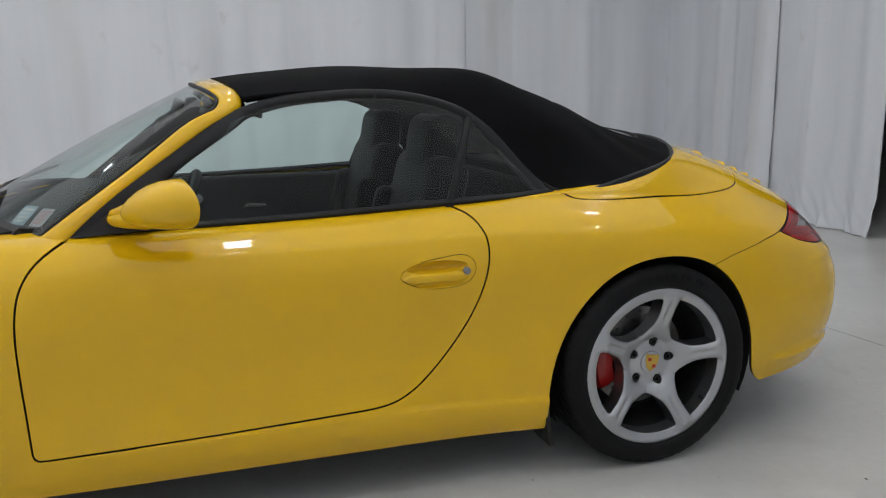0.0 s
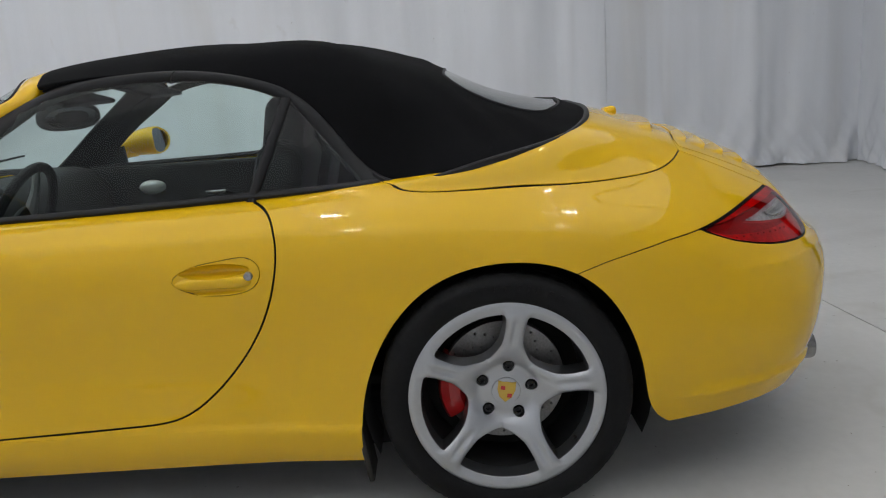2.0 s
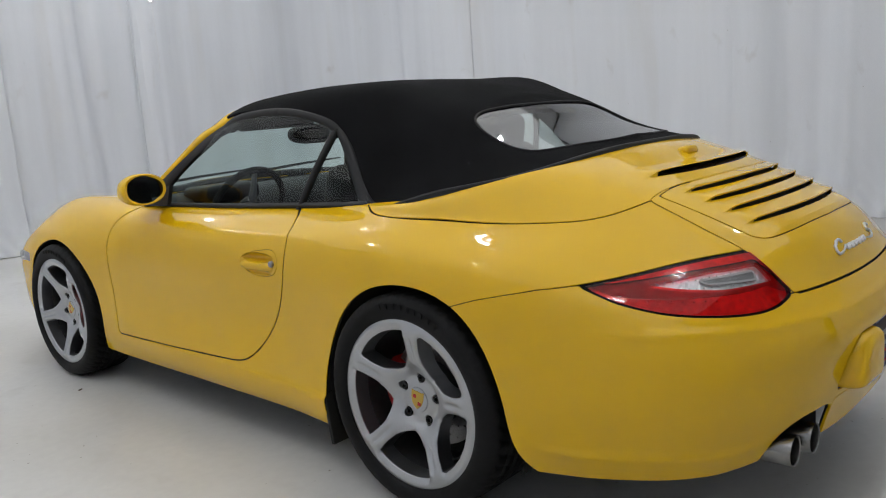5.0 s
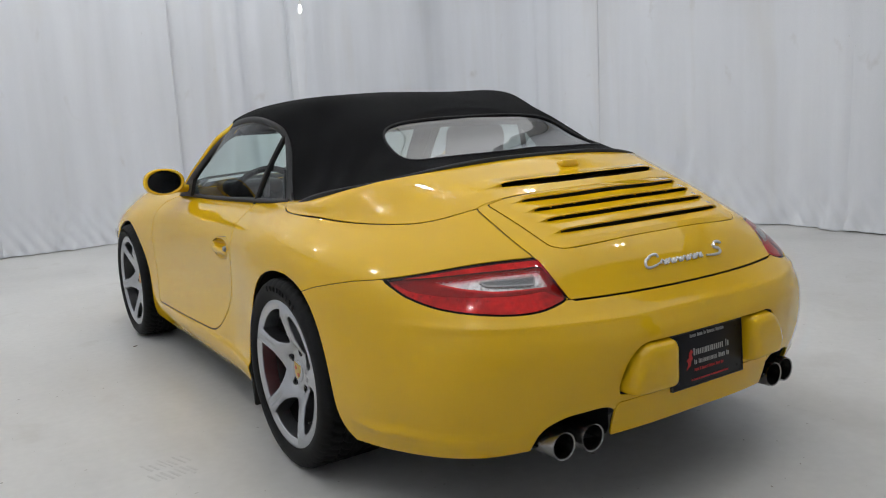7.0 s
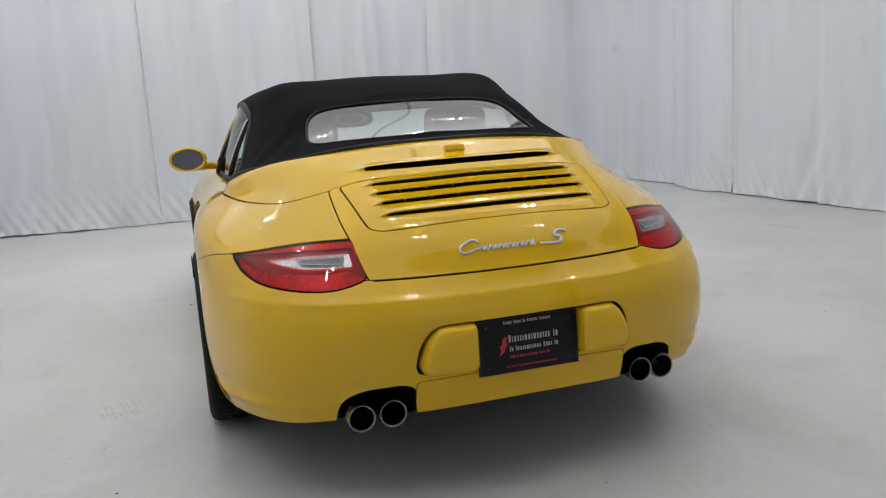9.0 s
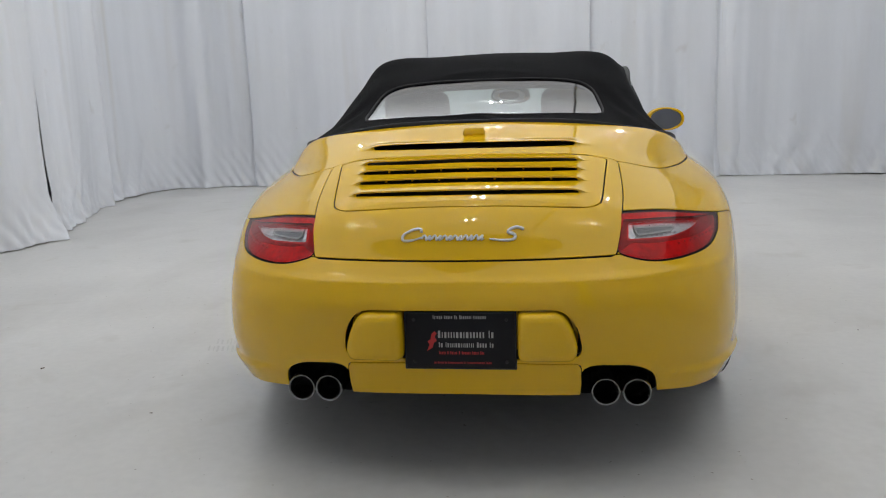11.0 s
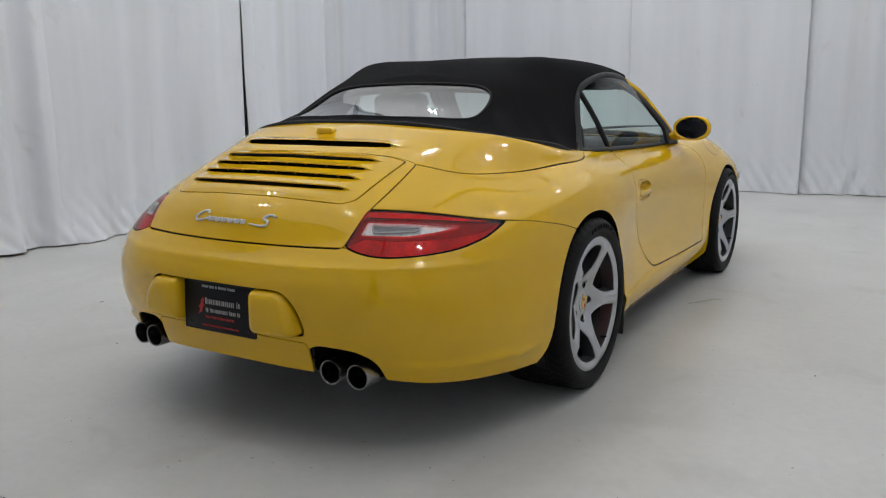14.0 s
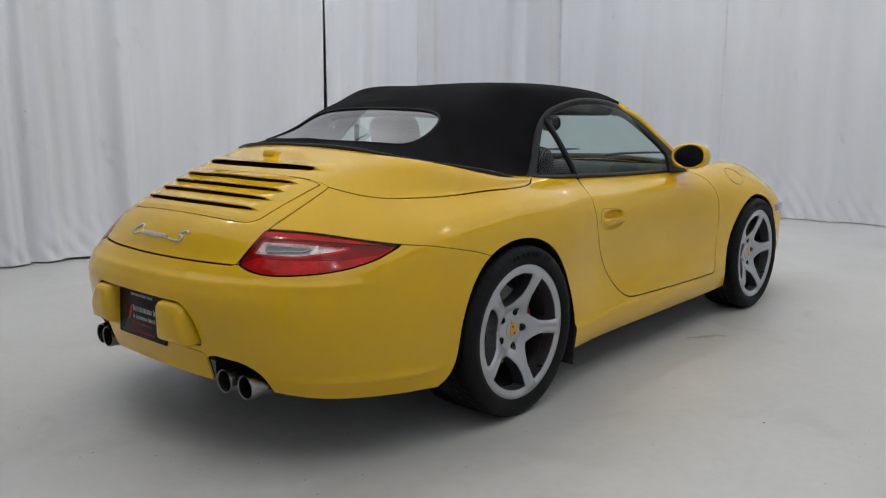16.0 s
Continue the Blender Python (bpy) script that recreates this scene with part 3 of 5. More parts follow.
WAIST = [(0, 3.33, .52), (.45, 3.25, .53), (.74, 2.99, .57), (.83, 2.75, .63), (.855, 2.35, .69), (.852, 1.92, .68), (.845, 1.45, .675), (.847, .95, .675),
         (.857, .60, .68), (.88, .36, .68), (.894, .0, .685), (.868, -.36, .65), (.80, -.63, .61), (.685, -.84, .595), (.40, -1.01, .59), (0, -1.05, .585)]
SHOULDER = [(0, 3.20, .60), (.42, 3.13, .61), (.66, 2.91, .67), (.735, 2.70, .74), (.765, 2.35, .80), (.795, 1.92, .795), (.81, 1.45, .782), (.812, .95, .785),
            (.818, .60, .795), (.845, .36, .795), (.858, .0, .785), (.82, -.36, .752), (.735, -.61, .715), (.61, -.81, .692), (.37, -.945, .675), (0, -.995, .668)]
BELT = [(0, 3.02, .665), (.36, 2.95, .68), (.54, 2.80, .75), (.60, 2.62, .82), (.63, 2.35, .855), (.67, 1.92, .848), (.705, 1.45, .842), (.708, .95, .852),
        (.712, .60, .864), (.735, .36, .866), (.768, .0, .857), (.685, -.30, .849), (.565, -.53, .852), (.45, -.755, .808), (.29, -.865, .788), (0, -.91, .782)]
DECK = [(0, 2.75, .72), (.22, 2.71, .73), (.33, 2.62, .755), (.37, 2.50, .785), (.39, 2.28, .82), (.42, 1.95, .855), (.55, 1.50, .86), (.60, .98, .865),
        (.65, .60, .875), (.695, .32, .889), (.705, .02, .924), (.615, -.20, .962), (.46, -.40, .955), (.33, -.56, .925), (.17, -.655, .905), (0, -.69, .90)]
SPINE = [(0, 2.74, .722), (0, 2.70, .73), (0, 2.60, .75), (0, 2.46, .778), (0, 2.26, .82), (0, 1.96, .87), (0, 1.50, .88), (0, 1.0, .89),
         (0, .60, .92), (0, .28, .96), (0, -.04, 1.005), (0, -.30, 1.020), (0, -.45, .987), (0, -.56, .95), (0, -.63, .922), (0, -.685, .902)]
# the soft top: edge (header corner, along the window frame, down the quarter window, round the deck), two ribs of the cloth and the crown
TOP_EDGE = [(.53, 1.34, 1.172), (.585, 1.18, 1.202), (.60, .90, 1.209), (.592, .66, 1.18), (.60, .50, 1.11), (.645, .39, .99), (.70, .285, .890), (.722, .05, .920), (.60, -.195, .965), (.36, -.312, 1.008), (0, -.332, 1.020)]
TOP_RIB = [(.45, 1.345, 1.206), (.485, 1.18, 1.240), (.50, .90, 1.258), (.505, .66, 1.256), (.515, .47, 1.238), (.55, .33, 1.155), (.585, .19, 1.072), (.565, .02, 1.028), (.47, -.15, 1.018), (.30, -.262, 1.024), (0, -.305, 1.029)]
TOP_BOW = [(.24, 1.362, 1.234), (.25, 1.18, 1.264), (.25, .90, 1.286), (.26, .66, 1.284), (.28, .45, 1.266), (.31, .28, 1.217), (.33, .15, 1.168), (.31, .01, 1.102), (.27, -.10, 1.065), (.17, -.23, 1.040), (0, -.285, 1.038)]
TOP_CROWN = [(0, 1.37, 1.240), (0, 1.18, 1.271), (0, .90, 1.293), (0, .66, 1.290), (0, .44, 1.270), (0, .26, 1.229), (0, .13, 1.179), (0, 0, 1.115), (0, -.09, 1.08), (0, -.20, 1.050), (0, -.275, 1.041)]
BODY = loft([LOW, SILL, MID, WAIST, SHOULDER, BELT, DECK, SPINE], 340, 110)


def ridge(v, line, span, high, wide, fade=.12):
    """A soft crease pressed into the panels along a line z(y), between two values of y."""
    return high * np.exp(-((v[:, 2] - line(v[:, 1])) / wide) ** 2) * np.clip((v[:, 1] - span[0]) / fade, 0, 1) * np.clip((span[1] - v[:, 1]) / fade, 0, 1) * (v[:, 0] > .3)


V = BODY.v
tail_line = np.exp(-((V[:, 2] - .606) / .012) ** 2) * (V[:, 1] < -.55) * np.clip((-.55 - V[:, 1]) / .2, 0, 1)
BODY = BODY.bent(ridge(V, lambda y: .783 + .012 * (.9 - y) * (y < .9), (.30, 1.75), .0035, .014, .25)
                 + ridge(V, lambda y: .298 - .06 * (y + .55), (-.80, -.40), .006, .016)
                 + .004 * tail_line)
ROOF = loft([TOP_EDGE, TOP_RIB, TOP_BOW, TOP_CROWN], 140, 40, mirror_u=False)


# ---------------------------------------------------------------- the car
car = empty("car", "glossy yellow two-door cabriolet with a closed black canvas roof", "car")
BOTH = ((1, "right"), (-1, "left"))


def angle_of(p):
    """Coordinates round the tail: arc length and height."""
    return np.stack([np.arctan2(p[:, 0], -p[:, 1]) * .95, p[:, 2]], 1)


def top_of(p):
    return p[:, :2]


def slope_of(p):
    """Coordinates down the engine lid: x, and a measure that falls from the deck to the tail."""
    return np.stack([p[:, 0], p[:, 1] + p[:, 2]], 1)


def side_of(p):
    return p[:, 1:]


def rear_of(p):
    return p[:, [0, 2]]


def split(skin, poly, view, gap=.0024, where=None):
    """Cuts a panel out of a skin: the panel, and what stays, with a gap between them."""
    d = sdf(view(skin.v), poly)
    if where is not None:
        d = np.maximum(d, where(skin.v))
    return skin.keep(d + gap), skin.keep(gap - d)


def pair(name, skin, mat, label="", depth=.003, parent=None):
    """The same panel on both sides of the car."""
    out = []
    for m in (skin, skin.mirror()):
        out.append(skin_part(name, m.rim(depth) if depth else m, mat, parent or car, label))
    return out


# outlines
cabin = np.array([(-.2, 2.02), (0, 2.02), (.30, 1.985), (.55, 1.885), (.68, 1.765), (.703, 1.70), (.704, 1.30), (.702, .9), (.706, .62), (.704, .30)]
                 + curve([(.704, .28), (.716, .06), (.675, -.09), (.585, -.212), (.44, -.30), (.22, -.337), (0, -.346)], 30).tolist() + [(-.2, -.346)])
rear_arch = np.concatenate([curve([(.396, .14), (.383, .34), (.295, .54), (.166, .653), (-.002, .690), (-.160, .660), (-.268, .575), (-.345, .40), (-.363, .295), (-.388, .243), (-.435, .208)], 60), [(-.46, .15), (-.46, -.1), (.39, -.1)]])
front_arch = np.array([(2.335 + .368 * math.cos(a), .325 + .352 * math.sin(a)) for a in np.linspace(-.45, math.pi + .45, 50)] + [(1.99, -.1), (2.68, -.1)])
lamp = angle_of(np.concatenate([curve([(.787, -.514, .718), (.727, -.592, .731), (.580, -.728, .760), (.455, -.823, .771)], 16), curve([(.452, -.835, .766), (.446, -.885, .722), (.434, -.926, .676)], 8),
                                curve([(.445, -.930, .662), (.500, -.928, .646), (.563, -.903, .637), (.667, -.816, .641), (.738, -.718, .654), (.772, -.620, .677)], 22)]))
insert = np.array([(.770, .714), (.61, .733), (.481, .738), (.461, .699), (.60, .694), (.69, .702)])
slit = np.array([(.497, .727), (.640, .718), (.622, .711), (.500, .710)])
lid = np.concatenate([[(-.2, -.355), (0, -.355)], curve([(.12, -.352), (.257, -.336), (.425, -.288)], 10), curve([(.437, -.262), (.452, -.157), (.460, -.048), (.467, .049), (.469, .175), (.467, .315)], 16),
                      curve([(.46, .333), (.42, .341), (.306, .337), (.153, .317), (0, .312)], 16), [(-.2, .312)]])
spoiler = np.concatenate([[(-.2, -.088), (0, -.088)], curve([(.12, -.084), (.30, -.074), (.375, -.052), (.399, -.020)], 14), curve([(.405, .02), (.411, .09), (.42, .20), (.43, .31)], 10), curve([(.428, .328), (.38, .336), (.306, .331), (.153, .309), (0, .304)], 12), [(-.2, .304)]])
deck_cover = np.concatenate([[(-.2, .31), (.66, .31)], curve([(.712, .296), (.742, .255), (.768, .10), (.764, -.01), (.733, -.17), (.665, -.345), (.600, -.462), (.525, -.530), (.462, -.563)], 40),
                             curve([(.43, -.566), (.306, -.587), (.153, -.612), (0, -.618)], 14), [(-.2, -.618)]])
door_line = np.concatenate([[(.668, 1.05), (.655, .875)], curve([(.644, .861), (.603, .838), (.578, .79), (.577, .71), (.635, .545), (.760, .388), (.866, .318), (.972, .303)], 36),
                            [(1.35, .291), (1.62, .285)], rounded([(1.78, .282), (1.828, .283), (1.834, .34)], .02)[7:14], curve([(1.838, .475), (1.836, .66), (1.810, .755), (1.760, .809), (1.712, .836)], 20), [(1.70, .87), (1.70, 1.05)]])
bumper_line = np.array([(-.2, .665), (0, .665), (.15, .6638), (.424, .6645), (.60, .70), (.939, .717), (1.04, .7065), (1.13, .690), (1.22, .671), (1.30, .648), (1.45, .60), (1.7, .60), (1.7, -.1), (-.2, -.1)])
exhaust_cut = rounded([(.318, .15), (.334, .290), (.336, .350), (.375, .362), (.49, .352), (.548, .318), (.572, .15)], [.01, .03, .045, .03, .04, .04, .01])
valance_line = np.array([(-.2, .372), (0, .372), (.18, .370), (.335, .364), (.345, -.1), (-.2, -.1)])
recess = rounded([(-.5, .384), (.327, .384), (.338, .41), (.327, .48), (.285, .535), (-.5, .535)], [0.001, .03, .03, .05, .04, .001])
handle_line = curve([(.846, .686), (.805, .716), (.717, .733), (.640, .733), (.618, .706), (.632, .664), (.719, .642), (.805, .655)], 48, closed=True)
hood_line = np.concatenate([[(-.2, 2.05), (0, 2.05), (.30, 2.02), (.50, 1.94)], curve([(.53, 1.95), (.55, 2.25), (.52, 2.6), (.42, 2.86), (.28, 2.97), (0, 3.0)], 30), [(-.2, 3.0)]])
headlamp = curve([(.62, 2.93), (.50, 2.80), (.53, 2.66), (.64, 2.60), (.72, 2.68), (.72, 2.82)], 36, closed=True)

# one skin, cut panel by panel
shell = BODY.keep(-sdf(top_of(BODY.v), cabin))
shell = shell.keep(-np.minimum(sdf(side_of(shell.v), rear_arch), sdf(side_of(shell.v), front_arch)))
lens, shell = split(shell, lamp, angle_of, .001)
rear = shell.v[:, 1] < -.8
inner = shell.keep(np.where(rear, -np.minimum(sdf(rear_of(shell.v), exhaust_cut), sdf(rear_of(shell.v), recess)), -1))
inner = inner.keep(np.where(inner.v[:, 0] > .5, -sdf(side_of(inner.v), handle_line), -1))
inner = inner.keep(-.02 - np.maximum(sdf(slope_of(inner.v), lid), inner.v[:, 1] + .2)).push(-.014)
_, shell = split(shell, lid, slope_of, .0030, lambda v: np.maximum(v[:, 1] + .2, .6618 - v[:, 2]))
back = (BODY.v[:, 1] < -.30) & (BODY.v[:, 2] > .55)
even = regrid(Skin(BODY.v, BODY.n, BODY.f[back[BODY.f].all(1)]), slope_of, 0, .52, -.36, .40, 66, 96)
lid_skin, _ = split(even, lid, slope_of, .0032)
lid_skin = lid_skin.keep(.6658 - lid_skin.v[:, 2])
inner = inner.plus(even.keep(sdf(slope_of(even.v), lid)).push(-.016))
cover_skin, shell = split(shell, deck_cover, top_of, .0030, lambda v: .70 - v[:, 2])
door_skin, shell = split(shell, door_line, side_of, .0039, lambda v: .3 - v[:, 0])
bumper_skin, shell = split(shell, bumper_line, angle_of, .0022, lambda v: v[:, 1] + .05)
rear_fender, shell = shell.keep(shell.v[:, 1] - 1.2), shell.keep(1.2 - shell.v[:, 1])
sill_skin, rear_fender = split(rear_fender, np.array([(.3, -.1), (1.3, -.1), (1.3, .282), (.3, .282)]), side_of, 0.0)
front_sill, shell = split(shell, np.array([(1.1, -.1), (1.95, -.1), (1.95, .282), (1.1, .282)]), side_of, 0.0)
sill_skin = sill_skin.plus(front_sill).weld()
hood_skin, shell = split(shell, hood_line, top_of, .0022, lambda v: .5 - v[:, 2])
head_skin, shell = split(shell, headlamp, top_of, .0015, lambda v: .5 - v[:, 2])
nose_skin, fender_skin = split(shell, np.array([(2.72, -.1), (2.72, .60), (2.95, .64), (3.6, .60), (3.6, -.1)]), side_of, .0015)

# the sill stands proud under a soft ledge that runs into the rear arch
def sill_ledge(skin):
    y, z = skin.v[:, 1], skin.v[:, 2]
    line = .277 - .012 * np.clip((.8 - y) / .4, 0, 1) + .010
    return skin.bent(.011 / (1 + np.exp((z - line) / .004)) * np.clip((z - .16) / (line - .16), 0, 1) ** .6 * (.3 + .7 * np.clip((1.0 - y) / .25, 0, 1)) * np.clip((1.9 - y) / .3, 0, 1) * (y > .3))


rear_fender, sill_skin = sill_ledge(rear_fender.fine()), sill_ledge(sill_skin.fine())
pair("rear_fender", rear_fender, PAINT)
pair("front_fender", fender_skin, PAINT)
pair("sill", sill_skin, PAINT)
skin_part("front_bumper", nose_skin.both().rim(.012), PAINT, car)
skin_part("bonnet", hood_skin.both().rim(.006), PAINT, car)
skin_part("inner_shell", inner.both(), GAP, car, "black body cavity behind the panel gaps")

# doors, each with its flush handle and lock
plate_skin, door_skin = split(door_skin, handle_line, side_of, .0018, lambda v: .5 - v[:, 0])
plate_skin = plate_skin.fine().fine().fine()
y, z = plate_skin.v[:, 1] - .010, plate_skin.v[:, 2] - .002
zc = .705 - .10 * (y - .735) ** 2 - .02 * (y - .70)
pocket = np.clip(1 - ((y - .725) / .090) ** 2 - ((z - zc) / .0175) ** 2, 0, 1) ** .5
grip = np.clip(1 - ((y - .730) / .098) ** 4 - ((z - .674) / .0155) ** 2, 0, 1) ** .5
scoop = np.clip(1 - ((y - .725) / .08) ** 2 - ((z - .6535) / .008) ** 2, 0, 1) ** .7
plate_skin = plate_skin.bent(-.028 * pocket + .009 * grip - .009 * scoop)
for (sx, _), d in zip(BOTH, pair("door", door_skin, PAINT)):
    p = plate_skin if sx > 0 else plate_skin.mirror()
    skin_part("door_handle", p.rim(.012, .0008), PAINT, d, "yellow pull handle set in an oval recess")
    if sx > 0:
        continue
    bm = bmesh.new()
    lathe(bm, [(0, .864 * sx), (.0085, .864 * sx), (.0105, .862 * sx), (.0115, .850 * sx)], 24, Matrix.Translation((0, .647, .691)))
    part("lock", bm, STEEL, d, "round grey metal lock")

# deck cover behind the cloth roof, with its slot for the brake light
def slot_field(v, edge, centre, half, width):
    x, w = v[:, 0], v[:, 1] + v[:, 2]
    k = np.clip(np.abs(x) / width, 0, 1)
    mid = centre + (edge - centre) * (x / .335) ** 2
    return np.where(np.abs(x) < width, np.abs(w - mid) - half * np.sqrt(np.maximum(1 - k ** 3, 0)) - 1e-5, .05)


cover = cover_skin.fine()
cut = slot_field(cover.v, .429, .383, .016, .345)
brake_slot = cover.keep(cut)
cover = cover.keep(-cut)
x, w = cover.v[:, 0], cover.v[:, 1] + cover.v[:, 2]
mid = .378 + .046 * (x / .335) ** 2
fore = np.where(w > mid, np.clip(1 - (w - mid - .018) / .075, 0, 1) ** 1.5, 0) / (1 + np.exp((np.abs(x) - .345) / .012))
cover = cover.bent(.013 * fore * (cover.v[:, 1] < -.36))
cover_ob = skin_part("roof_cover", cover.both().rim(.0025, .002), PAINT, car)
skin_part("brake_light", brake_slot.push(-.003).both(), BLACKLENS, cover_ob, "long smoked high-level brake light")
bm = bmesh.new()
box(bm, -.037, .037, -.021, .021, -.016, .014, .011, 4)
for v in bm.verts:
    v.co.x *= 1 - 6 * max(v.co.z, 0)
bm.transform(Matrix.Translation((0, -.455, .988)) @ Matrix.Rotation(radians(-12), 4, "X"))
part("deck_nozzle", bm, PAINT, cover_ob, "", 60)

# engine lid with its louvred spoiler
grille, lid_body = split(lid_skin, spoiler, slope_of, .0034)
lid_ob = skin_part("engine_lid", lid_body.both().rim(.003), PAINT, car)
SLOTS = [(.288, .249), (.206, .168), (.124, .090), (.036, .002)]
grille = grille.fine().fine()
holes = np.full(len(grille.v), .05)
for edge, centre in SLOTS:
    holes = np.minimum(holes, slot_field(grille.v, edge - .0078, centre - .0078, .0094, .338))
grille = grille.keep(-holes)
x, w = grille.v[:, 0], grille.v[:, 1] + grille.v[:, 2]
window = 1 / (1 + np.exp((np.abs(x) - .342) / .007))
lift = np.zeros(len(x))
before = .335 + 0 * x
for edge, centre in SLOTS:
    here = centre + (edge - centre) * np.minimum((x / .335) ** 2, 1.4) - .008
    way = np.clip((before - w) / np.maximum(before - here, 1e-4), 0, 1)
    lift += np.where((w <= before) & (w > here), way ** 1.5 * .014, 0)
    before = here
lift += np.where(w < before, .004 * np.clip((before - w) / .05, 0, 1) * np.clip((w + .085) / .03, 0, 1), 0)
grille = grille.bent(lift * window)
spoiler_ob = skin_part("spoiler", grille.both().rim(.005, .0012), PAINT, lid_ob, "louvred rear spoiler flush with the lid")
for edge, centre in SLOTS:
    for k in range(-3, 4):
        px = k * .085
        pw = centre - .012 + (edge - centre) * (px / .335) ** 2
        i = int(np.argmin((lid_skin.v[:, 0] - abs(px)) ** 2 + (lid_skin.v[:, 1] + lid_skin.v[:, 2] - pw) ** 2))
        q = lid_skin.v[i]
        bm = bmesh.new()
        box(bm, px - .003, px + .003, q[1] - .016, q[1] + .016, q[2] - .03, q[2] - .009, .001, 1)
        part("louvre_web", bm, PAINT, spoiler_ob)

# rear bumper: plate recess, exhaust cut-outs, lower valance
bumper_skin = bumper_skin.keep(-sdf(rear_of(bumper_skin.v), exhaust_cut) + np.where(bumper_skin.v[:, 1] > -.7, -1, 0))
well, bumper_skin = split(bumper_skin, recess, rear_of, .001, lambda v: v[:, 1] + .8)
valance, bumper_skin = split(bumper_skin, valance_line, rear_of, .0024, lambda v: v[:, 1] + .8)
# a shallow ledge runs from the wheel arch round the lower corner
bumper_skin = bumper_skin.fine()
x, y, z = bumper_skin.v.T
line = .297 + .05 * np.clip(-.55 - y, 0, 1)
ledge = 1 / (1 + np.exp((z - line) / .0035)) * np.clip((z - .17) / (line - .17), 0, 1) ** .7 * np.clip((np.abs(x) - .56) / .10, 0, 1) * np.clip((-.42 - y) / .12, 0, 1)
bumper_skin = bumper_skin.bent(.012 * ledge)
bumper_ob = skin_part("rear_bumper", bumper_skin.both().rim(.004, .0012), PAINT, car)
skin_part("valance", valance.both().rim(.008), PAINT, bumper_ob)
skin_part("plate_recess", well.push(-.050).both(), PAINT, bumper_ob)
for sx, _ in BOTH:
    bm = bmesh.new()
    rings = []
    for dy, inset in ((-.96, .0), (-1.045, .0), (-1.068, .004), (-1.080, .012), (-1.085, .026)):
        ring = rounded([(.160 + inset, .388 + inset), (.318 - inset, .388 + inset), (.326 - inset, .42 + inset), (.310 - inset, .482), (.280 - inset, .530 - inset), (.160 + inset, .530 - inset)], [.02, .02, .03, .03, .03, .02], 5)
        rings.append([bm.verts.new((sx * a, dy + .12 * (a - .16) ** 1.0 * .55, b)) for a, b in ring])
    for a, b in zip(rings, rings[1:]):
        for k in range(len(a)):
            bm.faces.new((a[k], a[(k + 1) % len(a)], b[(k + 1) % len(a)], b[k]))
    bm.faces.new(rings[-1])
    part("bumper_guard", bm, PAINT, bumper_ob, "rounded yellow bumper guard beside the plate", 60)

# number plate: a dealer's black board, its print as plain bars
board = Matrix.Translation((0, -1.034, .443)) @ Matrix.Rotation(radians(-3), 4, "X")


def on_board(name, bm, mat, parent, label=""):
    bm.transform(board)
    return part(name, bm, mat, parent, label)


bm = bmesh.new()
box(bm, -.1535, .1535, -.004, .006, -.079, .079, .0035)
plate_ob = on_board("number_plate", bm, PLATE, car, "black dealer plate with white and red print")
for x0, x1, z0, z1 in ((-.157, .157, .0775, .082), (-.157, .157, -.082, -.0775), (-.157, -.1525, -.082, .082), (.1525, .157, -.082, .082)):
    bm = bmesh.new()
    box(bm, x0, x1, -.0055, .006, z0, z1, .0015)
    on_board("plate_frame", bm, PLASTIC, plate_ob)
rnd = random.Random(4)


def print_line(x0, x1, z, high, mat, low_first=False):
    """A line of print that cannot be read: short bars of its letters' size."""
    x = x0
    first = True
    while x < x1:
        wd = high * rnd.uniform(.16, .42)
        if rnd.random() < .13 and not first:
            x += high * .5
            first = True
            continue
        h = high * (1.25 if first else 1)
        bm = bmesh.new()
        box(bm, x, min(x + wd, x1 + .004), -.0052, -.0036, z, z + h)
        on_board("print_bar", bm, mat, plate_ob)
        x += wd + high * .26
        first = False


print_line(-.075, .075, .062, .0085, PRINT)
print_line(-.062, .092, .008, .0165, PRINT)
print_line(-.060, .094, -.019, .0115, PRINT)
print_line(-.060, .070, -.039, .0070, REDPRINT)
print_line(-.075, .085, -.066, .0050, REDPRINT)
bm = bmesh.new()
emblem = [(-.094, -.030), (-.086, -.012), (-.092, -.002), (-.083, .004), (-.081, .018), (-.072, .027), (-.065, .020), (-.072, .012), (-.066, .000), (-.074, -.006), (-.078, -.020), (-.088, -.026)]
top = [bm.verts.new((a, -.0054, b)) for a, b in emblem]
low = [bm.verts.new((a, -.0036, b)) for a, b in emblem]
bm.faces.new(top), bm.faces.new(low[::-1])
for k in range(len(top)):
    bm.faces.new((top[k - 1], top[k], low[k], low[k - 1]))
on_board("emblem", bm, REDPRINT, plate_ob)
for bx in (-.13, .13):
    for bz in (.06, -.06):
        bm = bmesh.new()
        lathe(bm, [(0, -.0065), (.004, -.006), (.005, -.004)], 12, Matrix.Translation((bx, 0, bz)) @ Matrix.Rotation(radians(90), 4, "Z"))
        on_board("screw", bm, PLASTIC, plate_ob)


# silver script on the lid, as plain flowing strokes
def on_lid(px, zz):
    i = np.argsort((lid_skin.v[:, 0] - abs(px)) ** 2 + (lid_skin.v[:, 2] - zz) ** 2)[:4]
    q = lid_skin.v[i].mean(0)
    n = lid_skin.n[i].mean(0)
    return (px, q[1] + n[1] * .003, zz + n[2] * .003)


